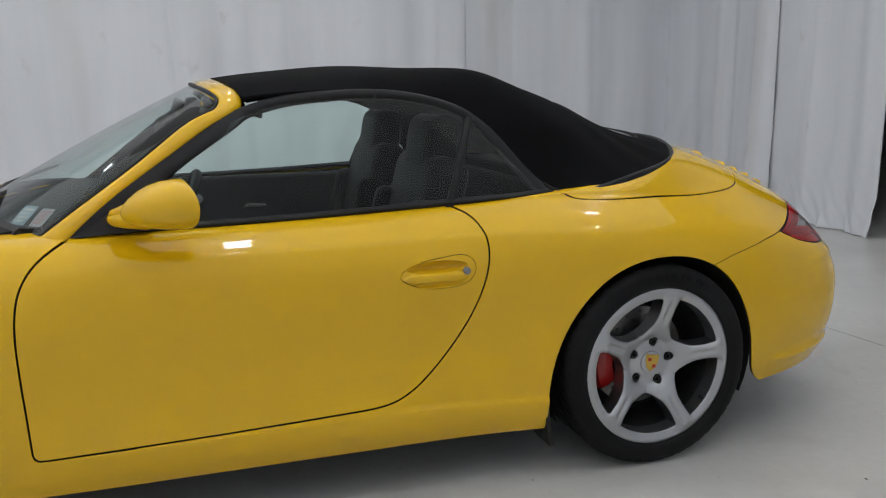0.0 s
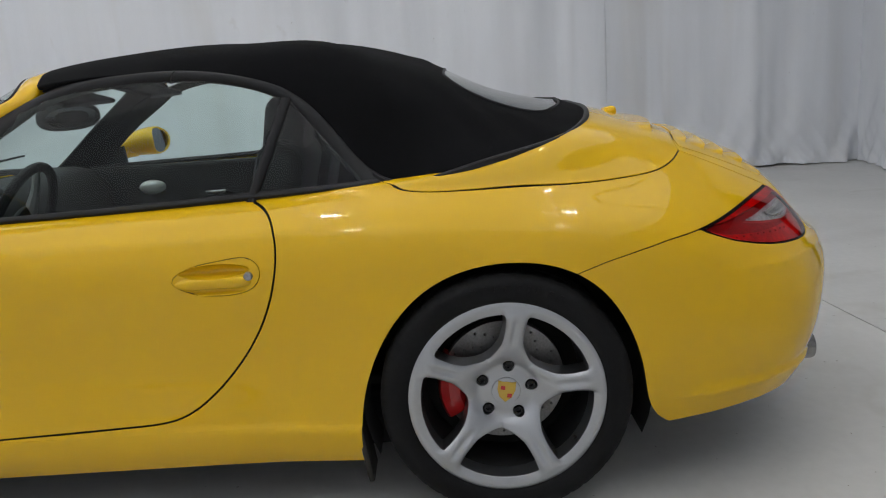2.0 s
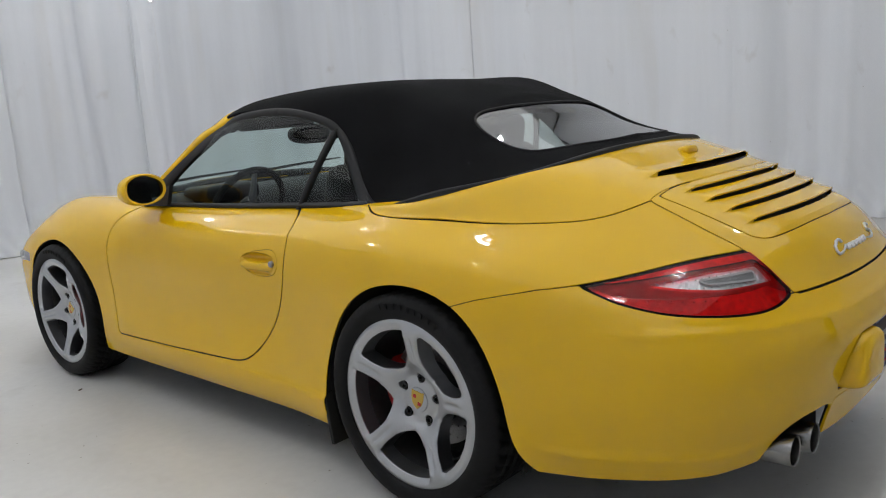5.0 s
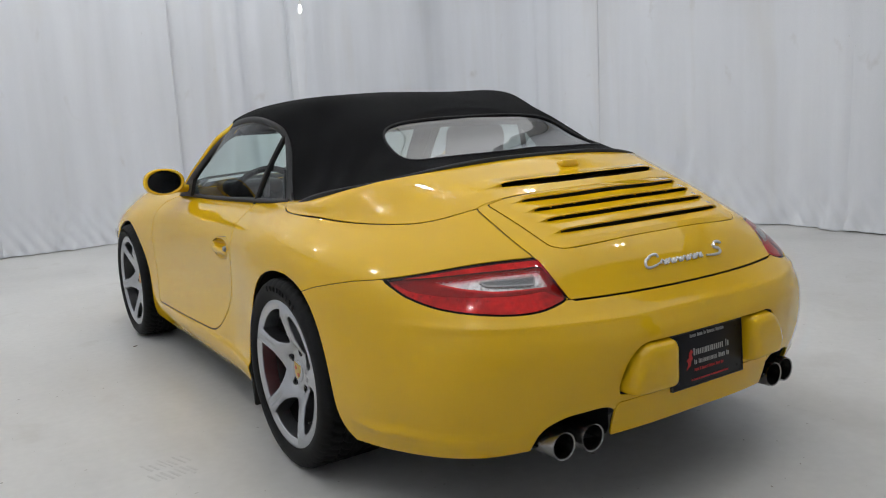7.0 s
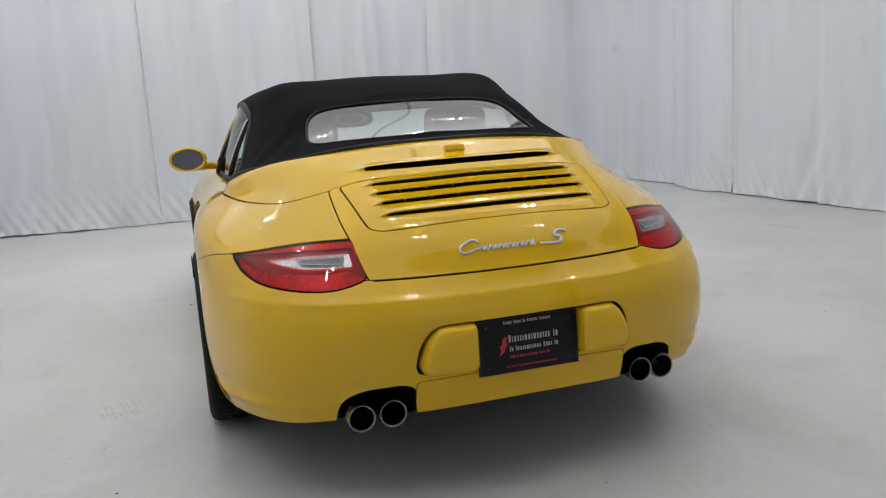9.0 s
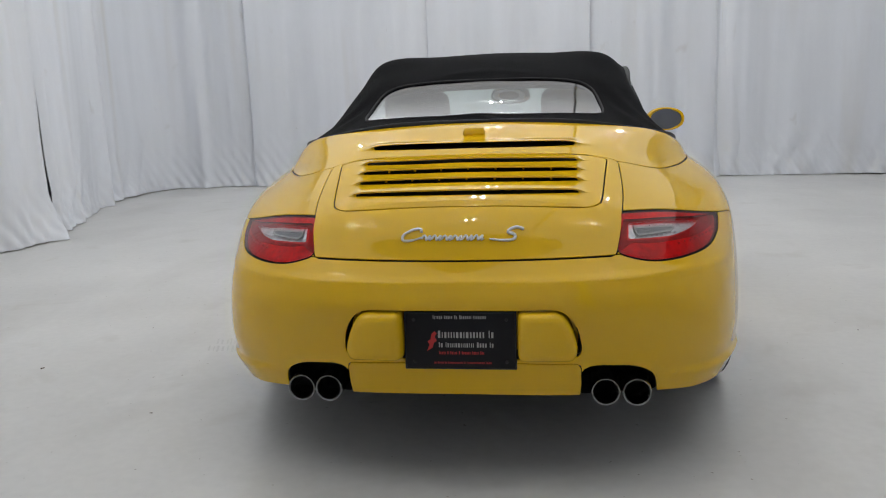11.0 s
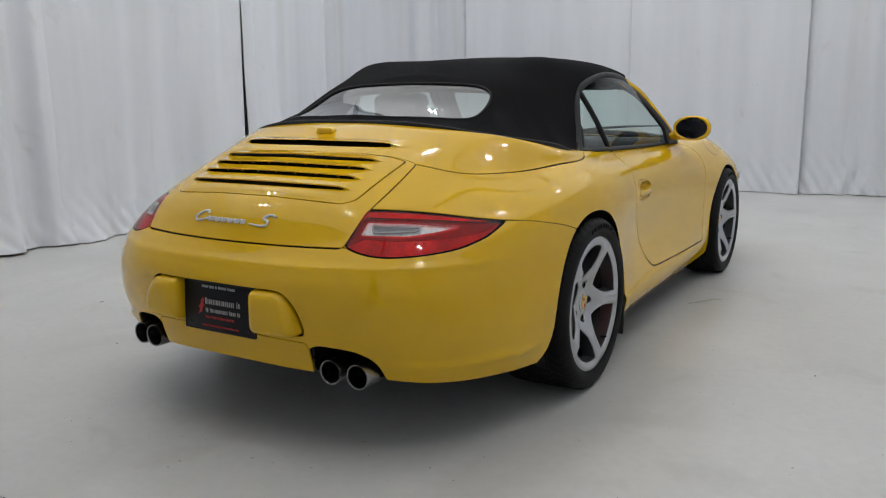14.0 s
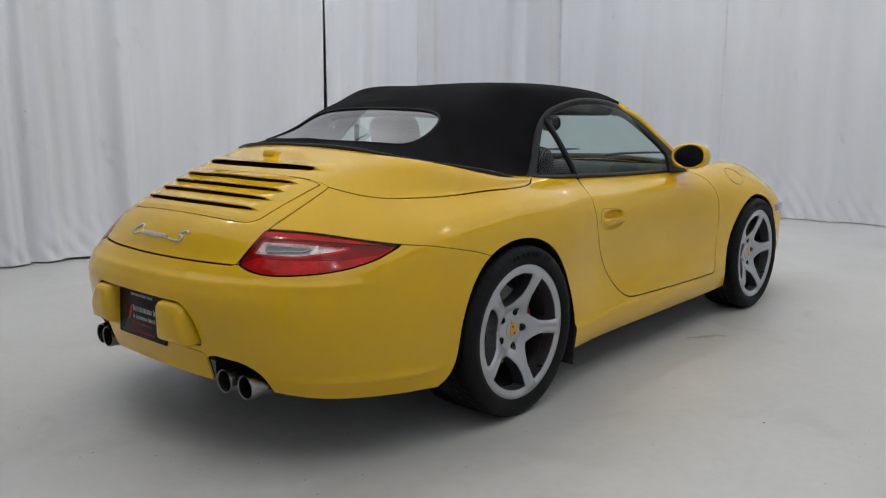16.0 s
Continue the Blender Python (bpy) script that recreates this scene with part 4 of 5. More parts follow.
def stroke(pts, r):
    bm = bmesh.new()
    path = curve(pts, max(8, len(pts) * 4))
    rr = [r * (.65 + .35 * math.sin(math.pi * min(1, k / (len(path) - 1) + .15)) ** .5) for k in range(len(path))]
    tube(bm, [on_lid(a, b) for a, b in path], rr, 8)
    return part("script_stroke", bm, SCRIPT, lid_ob, "raised silver script stroke")


base = .713
slant = .42


def flow(pts, r):
    """A stroke from (along, up) in a slanted hand."""
    stroke([(a + slant * b, base + .82 * b) for a, b in pts], r)


flow([(-.122, .027), (-.126, .034), (-.142, .036), (-.160, .027), (-.170, .013), (-.165, .002), (-.148, -.001), (-.128, .004), (-.114, .010)], .0042)
for k in range(6):
    left, wide = -.112 + .0295 * k, .0295
    flow([(left, .006), (left + .14 * wide, .016), (left + .30 * wide, .013), (left + .50 * wide, .003), (left + .62 * wide, .012), (left + .74 * wide, .015), (left + .80 * wide, .002), (left + wide, .006)], .0033)
flow([(.165, .031), (.150, .037), (.128, .033), (.124, .024), (.146, .016), (.152, .006), (.136, -.001), (.104, .001), (.082, .004)], .0046)

# tail lights: red lens over bright and dark bands, a clear insert that runs out to a point, a black rim
low_edge = np.array(sorted([tuple(q) for q in lamp if q[1] < .6765 + .05 * np.clip((q[0] - .55) / .4, 0, 1)]))
high_edge = np.array(sorted([tuple(q) for q in lamp if q[1] > .70]))


def lamp_height(v):
    """How far up the lamp a point lies: 0 at its lower edge, 1 at its upper."""
    q = angle_of(v)
    lo, hi = np.interp(q[:, 0], low_edge[:, 0], low_edge[:, 1]), np.interp(q[:, 0], high_edge[:, 0], high_edge[:, 1])
    return (q[:, 1] - lo) / np.maximum(hi - lo, .004)


edge_field = sdf(angle_of(lens.v), lamp)
red_skin = lens.keep(edge_field + .0048)
border = lens.keep(-.0048 - edge_field)
red_fine = red_skin.fine().fine()
insert_field = sdf(angle_of(red_fine.v), rounded(insert, [.002, .02, .006, .008, .02, .02]))
clear_skin = red_fine.keep(insert_field)
red_fine = red_fine.keep(-insert_field)
slit_field = sdf(angle_of(clear_skin.v), rounded(slit, [.003, .004, .003, .003]))
for sx, side in BOTH:
    f = (lambda s: s) if sx > 0 else (lambda s: s.mirror())
    lamp_ob = skin_part("tail_light", f(border.push(-.002).rim(.03)), BLACKLENS, car, "red wraparound tail light with a clear insert and black rim")
    for nm, sk, mt, lb in (("lens", red_fine, RED, "red lens"), ("clear_lens", clear_skin, CLEAR, "clear lens")):
        skin_part(nm, f(sk.push(.0005)), mt, lamp_ob, lb).visible_shadow = False
    h = lamp_height(red_fine.v)
    skin_part("light_strip", f(red_fine.keep(.84 - h).push(-.004)), REDREFLECTOR, lamp_ob, "bright red strip along the upper edge")
    skin_part("reflector", f(red_fine.keep(h - .40).push(-.012)), REDREFLECTOR, lamp_ob)
    skin_part("led_carrier", f(red_fine.keep(np.maximum(.40 - h, h - .84)).push(-.010).rim(.004)), LAMPBAND, lamp_ob, "dark red carrier of the light diodes")
    skin_part("insert_reflector", f(clear_skin.push(-.010)), REFLECTOR, lamp_ob, "faceted silver reflector")
    skin_part("insert_slit", f(clear_skin.keep(slit_field).push(-.006).rim(.002)), LAMPSLOT, lamp_ob, "grey slot in the insert")
    skin_part("insert_frame", f(clear_skin.keep(np.maximum(slit_field - .0028, -.0002 - slit_field)).push(-.004).rim(.003)), PRINT, lamp_ob)
    # small facets of the silver reflector, and the diode row
    for u0, u1, w0, w1, count, mt, nm in ((.490, .69, .7045, .7055, 12, REFLECTOR, "facet"), (.500, .74, .7315, .718, 14, REFLECTOR, "facet"), (.62, .93, .676, .690, 13, LAMPBAND, "diode")):
        base_skin = clear_skin if nm == "facet" else red_fine
        for t in np.linspace(0, 1, count):
            want = np.array([u0 + (u1 - u0) * t, w0 + (w1 - w0) * t])
            i = np.argsort(((angle_of(base_skin.v) - want) ** 2).sum(1))[:3]
            p = base_skin.v[i].mean(0) - base_skin.n[i].mean(0) * .007
            bm = bmesh.new()
            bmesh.ops.create_icosphere(bm, subdivisions=1, radius=.0030, matrix=Matrix.Translation((sx * p[0], p[1], p[2])))
            part(nm, bm, mt, lamp_ob, smooth=0)

# exhaust: black surround and two pairs of tips
for sx, _ in BOTH:
    bm = bmesh.new()
    ring = rounded([(.325, .262), (.325, .358), (.375, .370), (.50, .358), (.545, .320), (.560, .255)], .02, 5)
    a = [bm.verts.new((sx * p, -.955 + .5 * max(0, p - .36) ** 1.2, q)) for p, q in ring]
    b = [bm.verts.new((sx * p, -.80, q)) for p, q in ring]
    for k in range(len(a)):
        bm.faces.new((a[k - 1], a[k], b[k], b[k - 1]))
    bm.faces.new(b)
    part("exhaust_surround", bm, PLASTIC, bumper_ob, "matt black exhaust recess", 50)
    for ex, ey, ez in ((.493, -.957, .268), (.404, -.976, .275)):
        bm = bmesh.new()
        lathe(bm, [(.036, .0), (.0395, -.002), (.0415, .006), (.0415, .19), (.030, .20), (.030, .16), (.0355, .14), (.0355, .01), (.036, 0)], 40,
              Matrix.Translation((sx * ex, ey, ez)) @ Matrix.Rotation(radians(90), 4, "Z"))
        tip = part("exhaust_tip", bm, TIP, car, "round polished exhaust tip")
        bm = bmesh.new()
        lathe(bm, [(.0358, .012), (.0352, .13), (0, .13)], 32, Matrix.Translation((sx * ex, ey, ez)) @ Matrix.Rotation(radians(90), 4, "Z"))
        part("dark_bore", bm, BORE, tip)


# ---------------------------------------------------------------- roof, windows, mirrors
def ribbon(name, outer, inner, mat, parent, bulge=.006, depth=.014, n=40, label=""):
    """A strip between two edges, rounded across and with a thickness."""
    a, b = curve(outer, n), curve(inner, n)
    d = np.gradient(a, axis=0)
    nrm = np.cross(d, b - a)
    nrm /= np.linalg.norm(nrm, axis=1)[:, None]
    if (nrm[:, 0] * np.sign(a[:, 0]) + nrm[:, 2]).sum() < 0:
        nrm = -nrm
    prof = [(0, -depth), (0, -.2), (.08, .45), (.3, .9), (.5, 1.0), (.7, .9), (.92, .45), (1, -.2), (1, -depth)]
    bm = bmesh.new()
    rows = []
    for t, h in prof:
        hh = h * bulge if h > -.5 else h
        hh = hh if h > -.005 or h < -.5 else hh
        rows.append([bm.verts.new(p) for p in a * (1 - t) + b * t + nrm * (hh if abs(h) != depth else -depth)])
    for r, s in zip(rows, rows[1:] + rows[:1]):
        for k in range(n - 1):
            bm.faces.new((r[k], r[k + 1], s[k + 1], s[k]))
    bm.faces.new([r[0] for r in rows]), bm.faces.new([r[-1] for r in rows])
    return part(name, bm, mat, parent, label, 45)


def flip(pts, sx):
    return [(sx * a, b, c) for a, b, c in pts]


def pane(name, low, high, mat, parent, bow=.012, nu=36, nv=14, label="", thick=.004):
    """A curved pane between its lower and its upper edge."""
    a, b = curve(low, nu), curve(high, nu)
    bm = bmesh.new()
    g = []
    for j in range(nv):
        t = j / (nv - 1)
        p = a * (1 - t) + b * t
        p[:, 0] += np.sign(p[:, 0]) * bow * 4 * t * (1 - t)
        p[:, 1] += (bow * 4 * t * (1 - t)) if abs(a[0, 0] + a[-1, 0]) < .01 else 0
        g.append([bm.verts.new(q) for q in p])
    for r, s in zip(g, g[1:]):
        for k in range(nu - 1):
            bm.faces.new((r[k], r[k + 1], s[k + 1], s[k]))
    ob = part(name, bm, mat, parent, label, 0)
    ob.data.shade_smooth()
    ob.visible_shadow = False
    return ob


# the yellow windscreen frame: edge against the cloth, edge against the glass, and both carried down the pillar
CLOTH_FRONT = [(.572, 1.243, 1.162), (.556, 1.231, 1.182), (.522, 1.234, 1.203), (.46, 1.248, 1.219), (.35, 1.262, 1.233), (.2, 1.273, 1.243), (0, 1.278, 1.247)]
GLASS_TOP = [(.580, 1.310, 1.163), (.552, 1.297, 1.185), (.51, 1.303, 1.201), (.43, 1.322, 1.216), (.31, 1.336, 1.226), (.17, 1.347, 1.234), (0, 1.352, 1.238)]
FRAME_OUT = [(.722, 1.72, .828), (.700, 1.61, .925), (.655, 1.445, 1.040), (.605, 1.30, 1.134)] + CLOTH_FRONT
FRAME_IN = [(.693, 1.792, .834), (.680, 1.673, .918), (.640, 1.497, 1.044), (.597, 1.360, 1.140)] + GLASS_TOP
front_x, front_y = [0, .2, .35, .46, .528, .560, .60, .80], [1.278, 1.273, 1.262, 1.248, 1.234, 1.227, 1.20, 1.20]

rear_pane = np.concatenate([[(-.2, .097), (0, .097)], curve([(.13, .106), (.28, .112), (.365, .108), (.408, .082), (.430, .03), (.444, -.06), (.446, -.12), (.430, -.165), (.385, -.195), (.28, -.232), (.14, -.262), (0, -.272)], 44), [(-.2, -.272)]])
roof = ROOF.fine()
x, y = roof.v[:, 0], roof.v[:, 1]
sag = -.0035 * np.sin(np.clip((1.30 - y) / .44, 0, 2) * np.pi) ** 2 * np.clip((.5 - np.abs(x)) / .2, 0, 1)
ridge = .004 * np.exp(-((y - .17 + .25 * (x / .5) ** 2) / .035) ** 2) * np.clip((.55 - np.abs(x)) / .15, 0, 1)
wrinkle = .0026 * np.sin(34 * x + 16 * y + 3 * np.sin(9 * y)) * np.clip((.62 - y) / .25, 0, 1) * np.clip((np.abs(x) - .40) / .12, 0, 1)
away = np.clip((sdf(top_of(roof.v), rear_pane) - .012) / .05, 0, 1)
roof = roof.bent((sag + ridge + wrinkle) * away)
roof = roof.keep(roof.v[:, 1] - np.interp(roof.v[:, 0], front_x, front_y) - .006)
d = sdf(top_of(roof.v), rear_pane)
cloth = roof.keep(.001 - d)
cloth_ob = skin_part("soft_top", cloth.both().rim(.012, .004), CLOTH, car, "taut black canvas roof, closed")
even_roof = regrid(ROOF.keep(ROOF.v[:, 1] - .20), top_of, 0, .50, -.27, .16, 50, 44, 6)
glass_skin = even_roof.keep(sdf(top_of(even_roof.v), rear_pane) - .004).push(-.0025)
glass_ob = skin_part("rear_window", glass_skin.both(), REARGLASS, cloth_ob, "curved rear window bonded into the canvas")
glass_ob.visible_shadow = False
half_edge = rear_pane[1:-1]
height = []
for p in half_edge:
    far = ((even_roof.v[:, :2] - p) ** 2).sum(1)
    near = np.argsort(far)[:5]
    weight = 1 / (far[near] + 1e-6)
    height.append((even_roof.v[near, 2] * weight).sum() / weight.sum())
loop = [(x, y, z + .001) for (x, y), z in zip(half_edge, height)]
loop = [Vector(p) for p in loop + [(-x, y, z) for x, y, z in loop[-2:0:-1]]]
for _ in range(2):
    loop = [(loop[k - 1] + loop[k] * 2 + loop[(k + 1) % len(loop)]) / 4 for k in range(len(loop))]
bm = bmesh.new()
tube(bm, loop, .0040, 10, closed=True)
part("window_bead", bm, SEAL, cloth_ob, "", 60)
lining = cloth.push(-.022)
skin_part("headlining", lining.both(), TRIM, cloth_ob, "dark cloth headlining")

edge = curve(TOP_EDGE, 121)
for sx, _ in BOTH:
    # moulding round the foot of the cloth
    bm = bmesh.new()
    rows = []
    for k, p in enumerate(edge[61:]):
        out = Vector((p[0] * .6 + .02, min(0, p[1] - .1), 0)).normalized()
        rows.append([bm.verts.new((sx * (p[0] + out.x * o), p[1] + out.y * o, p[2] + h)) for o, h in ((-.008, .002), (-.003, .0055), (.004, .005), (.008, .001), (.009, -.012), (-.008, -.012))])
    for a, b in zip(rows, rows[1:]):
        for k in range(6):
            bm.faces.new((a[k], a[(k + 1) % 6], b[(k + 1) % 6], b[k]))
    part("roof_moulding", bm, SEAL, cloth_ob, "black rubber moulding", 40)
    # window frame over the doors, and the pillar behind the quarter window
    # the window frame's two lengths meet in a fine joint
    rail_out = [(.572, 1.262, 1.155), (.588, 1.15, 1.192), (.600, 1.0, 1.209), (.604, .84, 1.212), (.600, .69, 1.192), (.590, .56, 1.150), (.590, .528, 1.131)]
    rail_in = [(.590, 1.268, 1.122), (.602, 1.15, 1.160), (.612, 1.0, 1.181), (.615, .84, 1.185), (.611, .69, 1.167), (.604, .585, 1.132), (.604, .552, 1.112)]
    o, i = curve(rail_out, 81), curve(rail_in, 81)
    k = int(np.argmin(np.abs(o[:, 1] - .84)))
    for first, last, nudge in ((0, k, .0012), (k, 80, -.0012)):
        pick = np.linspace(first, last, 12).round().astype(int)
        oo, ii = o[pick], i[pick]
        for line in (oo, ii):
            line[-1 if nudge > 0 else 0, 1] += nudge
        ribbon("roof_rail", flip(oo, sx), flip(ii, sx), SEAL, car, .008)
    ribbon("quarter_pillar", flip([(.590, .536, 1.137), (.612, .475, 1.087), (.645, .392, .990), (.683, .31, .905), (.704, .272, .880)], sx),
           flip([(.600, .548, 1.112), (.622, .497, 1.062), (.655, .432, .975), (.688, .372, .903), (.707, .345, .873)], sx), SEAL, car, .006)
    ribbon("window_divider", flip([(.608, .560, 1.122), (.654, .594, 1.030), (.694, .634, .930), (.716, .664, .858)], sx),
           flip([(.608, .534, 1.118), (.654, .569, 1.030), (.694, .608, .930), (.716, .638, .858)], sx), SEAL, car, .004)
    ribbon("belt_seal", flip([(.712, 1.66, .846), (.716, 1.3, .849), (.716, .95, .858), (.718, .66, .870), (.716, .45, .877), (.712, .30, .886)], sx),
           flip([(.700, 1.66, .852), (.702, 1.3, .861), (.702, .95, .870), (.703, .66, .882), (.702, .45, .889), (.700, .32, .896)], sx), SEAL, car, .003)
    pane("side_window", flip([(.704, 1.64, .848), (.705, 1.3, .858), (.705, .95, .866), (.706, .655, .876)], sx),
         flip([(.690, 1.56, .900), (.610, 1.245, 1.135), (.611, .95, 1.19), (.607, .70, 1.172), (.600, .555, 1.120)], sx), GLASS, car, .012, label="clear side window")
    pane("quarter_window", flip([(.705, .640, .874), (.704, .50, .880), (.703, .345, .890)], sx), flip([(.601, .545, 1.118), (.604, .535, 1.112), (.625, .49, 1.052)], sx), GLASS, car, .006, 14)
    # windscreen pillar, painted, and its black weather strip
    ribbon("windscreen_frame", flip(FRAME_OUT, sx), flip(FRAME_IN, sx), PAINT, car, .009, .022, 110)
    ribbon("windscreen_seal", flip([(p - .001, q + .002, r + .0015) for p, q, r in FRAME_IN], sx), flip([(p * .988, q + .010, r) for p, q, r in FRAME_IN], sx), SEAL, car, .002, .010, 110)
    ribbon("pillar_trim", flip([(.690, 1.78, .828), (.676, 1.66, .908), (.632, 1.49, 1.032), (.586, 1.345, 1.130), (.560, 1.30, 1.155)], sx),
           flip([(.672, 1.825, .83), (.650, 1.735, .897), (.602, 1.575, 1.025), (.556, 1.435, 1.128), (.515, 1.38, 1.165)], sx), TRIM, car, .006, .012)
    inside = [[(p - .020, q - .010, r - .020) for p, q, r in line[:9]] for line in (FRAME_OUT, FRAME_IN)]
    ribbon("pillar_lining", flip(inside[0], sx), flip(inside[1], sx), TRIM, car, .004, .006, 80)
    ribbon("pillar_seal", flip([(.718, 1.73, .826), (.696, 1.63, .920), (.650, 1.47, 1.034), (.600, 1.32, 1.128), (.575, 1.262, 1.156)], sx),
           flip([(.715, 1.58, .850), (.697, 1.515, .925), (.655, 1.385, 1.030), (.615, 1.262, 1.112), (.592, 1.215, 1.150)], sx), SEAL, car, .005)
    # mirror sail, arm, housing and glass
    bm = bmesh.new()
    sail = [(.720, 1.70, .838), (.722, 1.50, .848), (.700, 1.50, .93), (.712, 1.60, .90)]
    o = [bm.verts.new((sx * (a + .006), b, c)) for a, b, c in sail]
    i = [bm.verts.new((sx * (a - .012), b, c)) for a, b, c in sail]
    bm.faces.new(o), bm.faces.new(i[::-1])
    for k in range(4):
        bm.faces.new((o[k - 1], o[k], i[k], i[k - 1]))
    part("mirror_sail", bm, PLASTIC, car)
    bm = bmesh.new()
    rings = []
    for yy, cx, cz, rx, rz in ((1.398, .880, .930, .087, .052), (1.393, .880, .930, .097, .061), (1.400, .880, .930, .103, .066), (1.425, .878, .929, .105, .067), (1.46, .873, .927, .102, .064), (1.495, .864, .923, .094, .057), (1.525, .854, .917, .080, .047), (1.55, .842, .911, .060, .034), (1.565, .832, .907, .038, .020), (1.572, .826, .905, .014, .008)):
        ring = []
        back = np.clip((1.56 - yy) / .16, 0, 1)
        for k in range(44):
            a = 2 * math.pi * k / 44
            c, s = math.cos(a), math.sin(a)
            ring.append(bm.verts.new((sx * (cx - .008 + .93 * rx * math.copysign(abs(c) ** .88, c)), yy + back * (.022 * max(s, 0) ** 1.6 + .008 * min(s, 0) ** 2 - .008 * c - .004), cz + .004 + .94 * rz * math.copysign(abs(s) ** .88, s))))
        rings.append(ring)
    for a, b in zip(rings, rings[1:]):
        for k in range(44):
            bm.faces.new((a[k], a[(k + 1) % 44], b[(k + 1) % 44], b[k]))
    bm.faces.new(rings[-1])
    mirror = part("door_mirror", bm, PAINT, car, "yellow teardrop door mirror", 50)
    bm = bmesh.new()
    bmesh.ops.create_circle(bm, cap_ends=True, segments=44, radius=1, matrix=Matrix.LocRotScale((sx * .872, 1.406, .934), Euler((radians(82), 0, sx * radians(-5))), (.0875, .0545, 1)))
    part("mirror_glass", bm, DIM_MIRROR, mirror, "dimmed dark mirror glass")
    # foot: a flattened horn that curls forward to the sail, with a fin over it
    bm = bmesh.new()
    tube(bm, [(sx * .712, 1.575, .8775), (sx * .735, 1.580, .880), (sx * .765, 1.572, .886), (sx * .800, 1.545, .894), (sx * .835, 1.51, .903)], [.028, .034, .038, .044, .050], 20)
    for v in bm.verts:
        v.co.z = .890 + (v.co.z - .890) * .62
    part("mirror_foot", bm, PAINT, mirror, "", 60)
    bm = bmesh.new()
    tube(bm, [(sx * .728, 1.598, .890), (sx * .775, 1.590, .902), (sx * .83, 1.550, .921), (sx * .90, 1.49, .945)], [.008, .014, .017, .004], 10)
    part("mirror_fin", bm, PAINT, mirror, "", 60)

low = [(.690, 1.785, .845), (.55, 1.895, .862), (.30, 1.99, .872), (0, 2.025, .875)]
trim_out = [(a * .96, b - .01, c - .030) for a, b, c in CLOTH_FRONT]
trim_in = [(a * .96, b - .005, c - .026) for a, b, c in GLASS_TOP]
ribbon("header_trim", trim_out + flip(trim_out[-2::-1], -1), trim_in + flip(trim_in[-2::-1], -1), TRIM, car, .004, .01, 60)
high = [(.574, 1.318, 1.150), (.545, 1.312, 1.176), (.50, 1.318, 1.192), (.42, 1.336, 1.208), (.22, 1.352, 1.223), (0, 1.360, 1.230)]
pane("windscreen", low + flip(low[-2::-1], -1), high + flip(high[-2::-1], -1), GLASS, car, .02, 60, 24, "raked windscreen")
bm = bmesh.new()
tube(bm, [(-.66, 1.83, .842), (-.5, 1.93, .858), (-.25, 2.015, .868), (0, 2.045, .872), (.25, 2.015, .868), (.5, 1.93, .858), (.66, 1.83, .842)], .022, 8)
part("cowl_grille", bm, PLASTIC, car, "black cowl below the windscreen")
for wx in (-.58, .05):
    bm = bmesh.new()
    tube(bm, [(wx, 2.0 - abs(wx) * .12, .885), (wx + .1, 1.99, .900), (wx + .3, 1.93, .915), (wx + .52, 1.87, .925)], [.010, .008, .007, .004], 6)
    part("wiper", bm, PLASTIC, car, "black wiper at rest on the glass")

# front end
for ob in pair("headlight", head_skin.push(.002), CLEAR, "clear oval headlight", 0):
    ob.visible_shadow = False
pair("headlight_bowl", head_skin.push(-.03), REFLECTOR, "", 0)
for sx, _ in BOTH:
    bm = bmesh.new()
    box(bm, -.012, .012, -.085, .085, -.026, .026, .011, 3)
    bm.transform(Matrix.Translation((sx * .842, 2.74, .565)) @ Matrix.Rotation(sx * radians(6), 4, "Z"))
    part("side_marker", bm, GREY, car, "smoked side marker lamp")
    bm = bmesh.new()
    box(bm, -.15, .15, -.03, .02, -.05, .05, .02, 3)
    bm.transform(Matrix.Translation((sx * .50, 3.24, .25)) @ Matrix.Rotation(sx * radians(-20), 4, "Z"))
    part("front_intake", bm, PLASTIC, car)

# fuel flap on the right front fender
bm = bmesh.new()
ring = []
for k in range(40):
    a = 2 * math.pi * k / 40
    fy, fz = 2.165 + .098 * math.cos(a), .786 + .044 * math.sin(a)
    i = np.argsort((fender_skin.v[:, 1] - fy) ** 2 + (fender_skin.v[:, 2] - fz) ** 2)[:4]
    q, n = fender_skin.v[i].mean(0), fender_skin.n[i].mean(0)
    ring.append((q[0] + n[0] * .0004, fy, fz + n[2] * .0004))
ring = [tuple(sum(np.array(ring[(k + j) % 40]) for j in range(-3, 4)) / 7) for k in range(40)]
tube(bm, ring, .0018, 6, closed=True)
part("fuel_flap", bm, GAP, car, "round fuel flap seam")

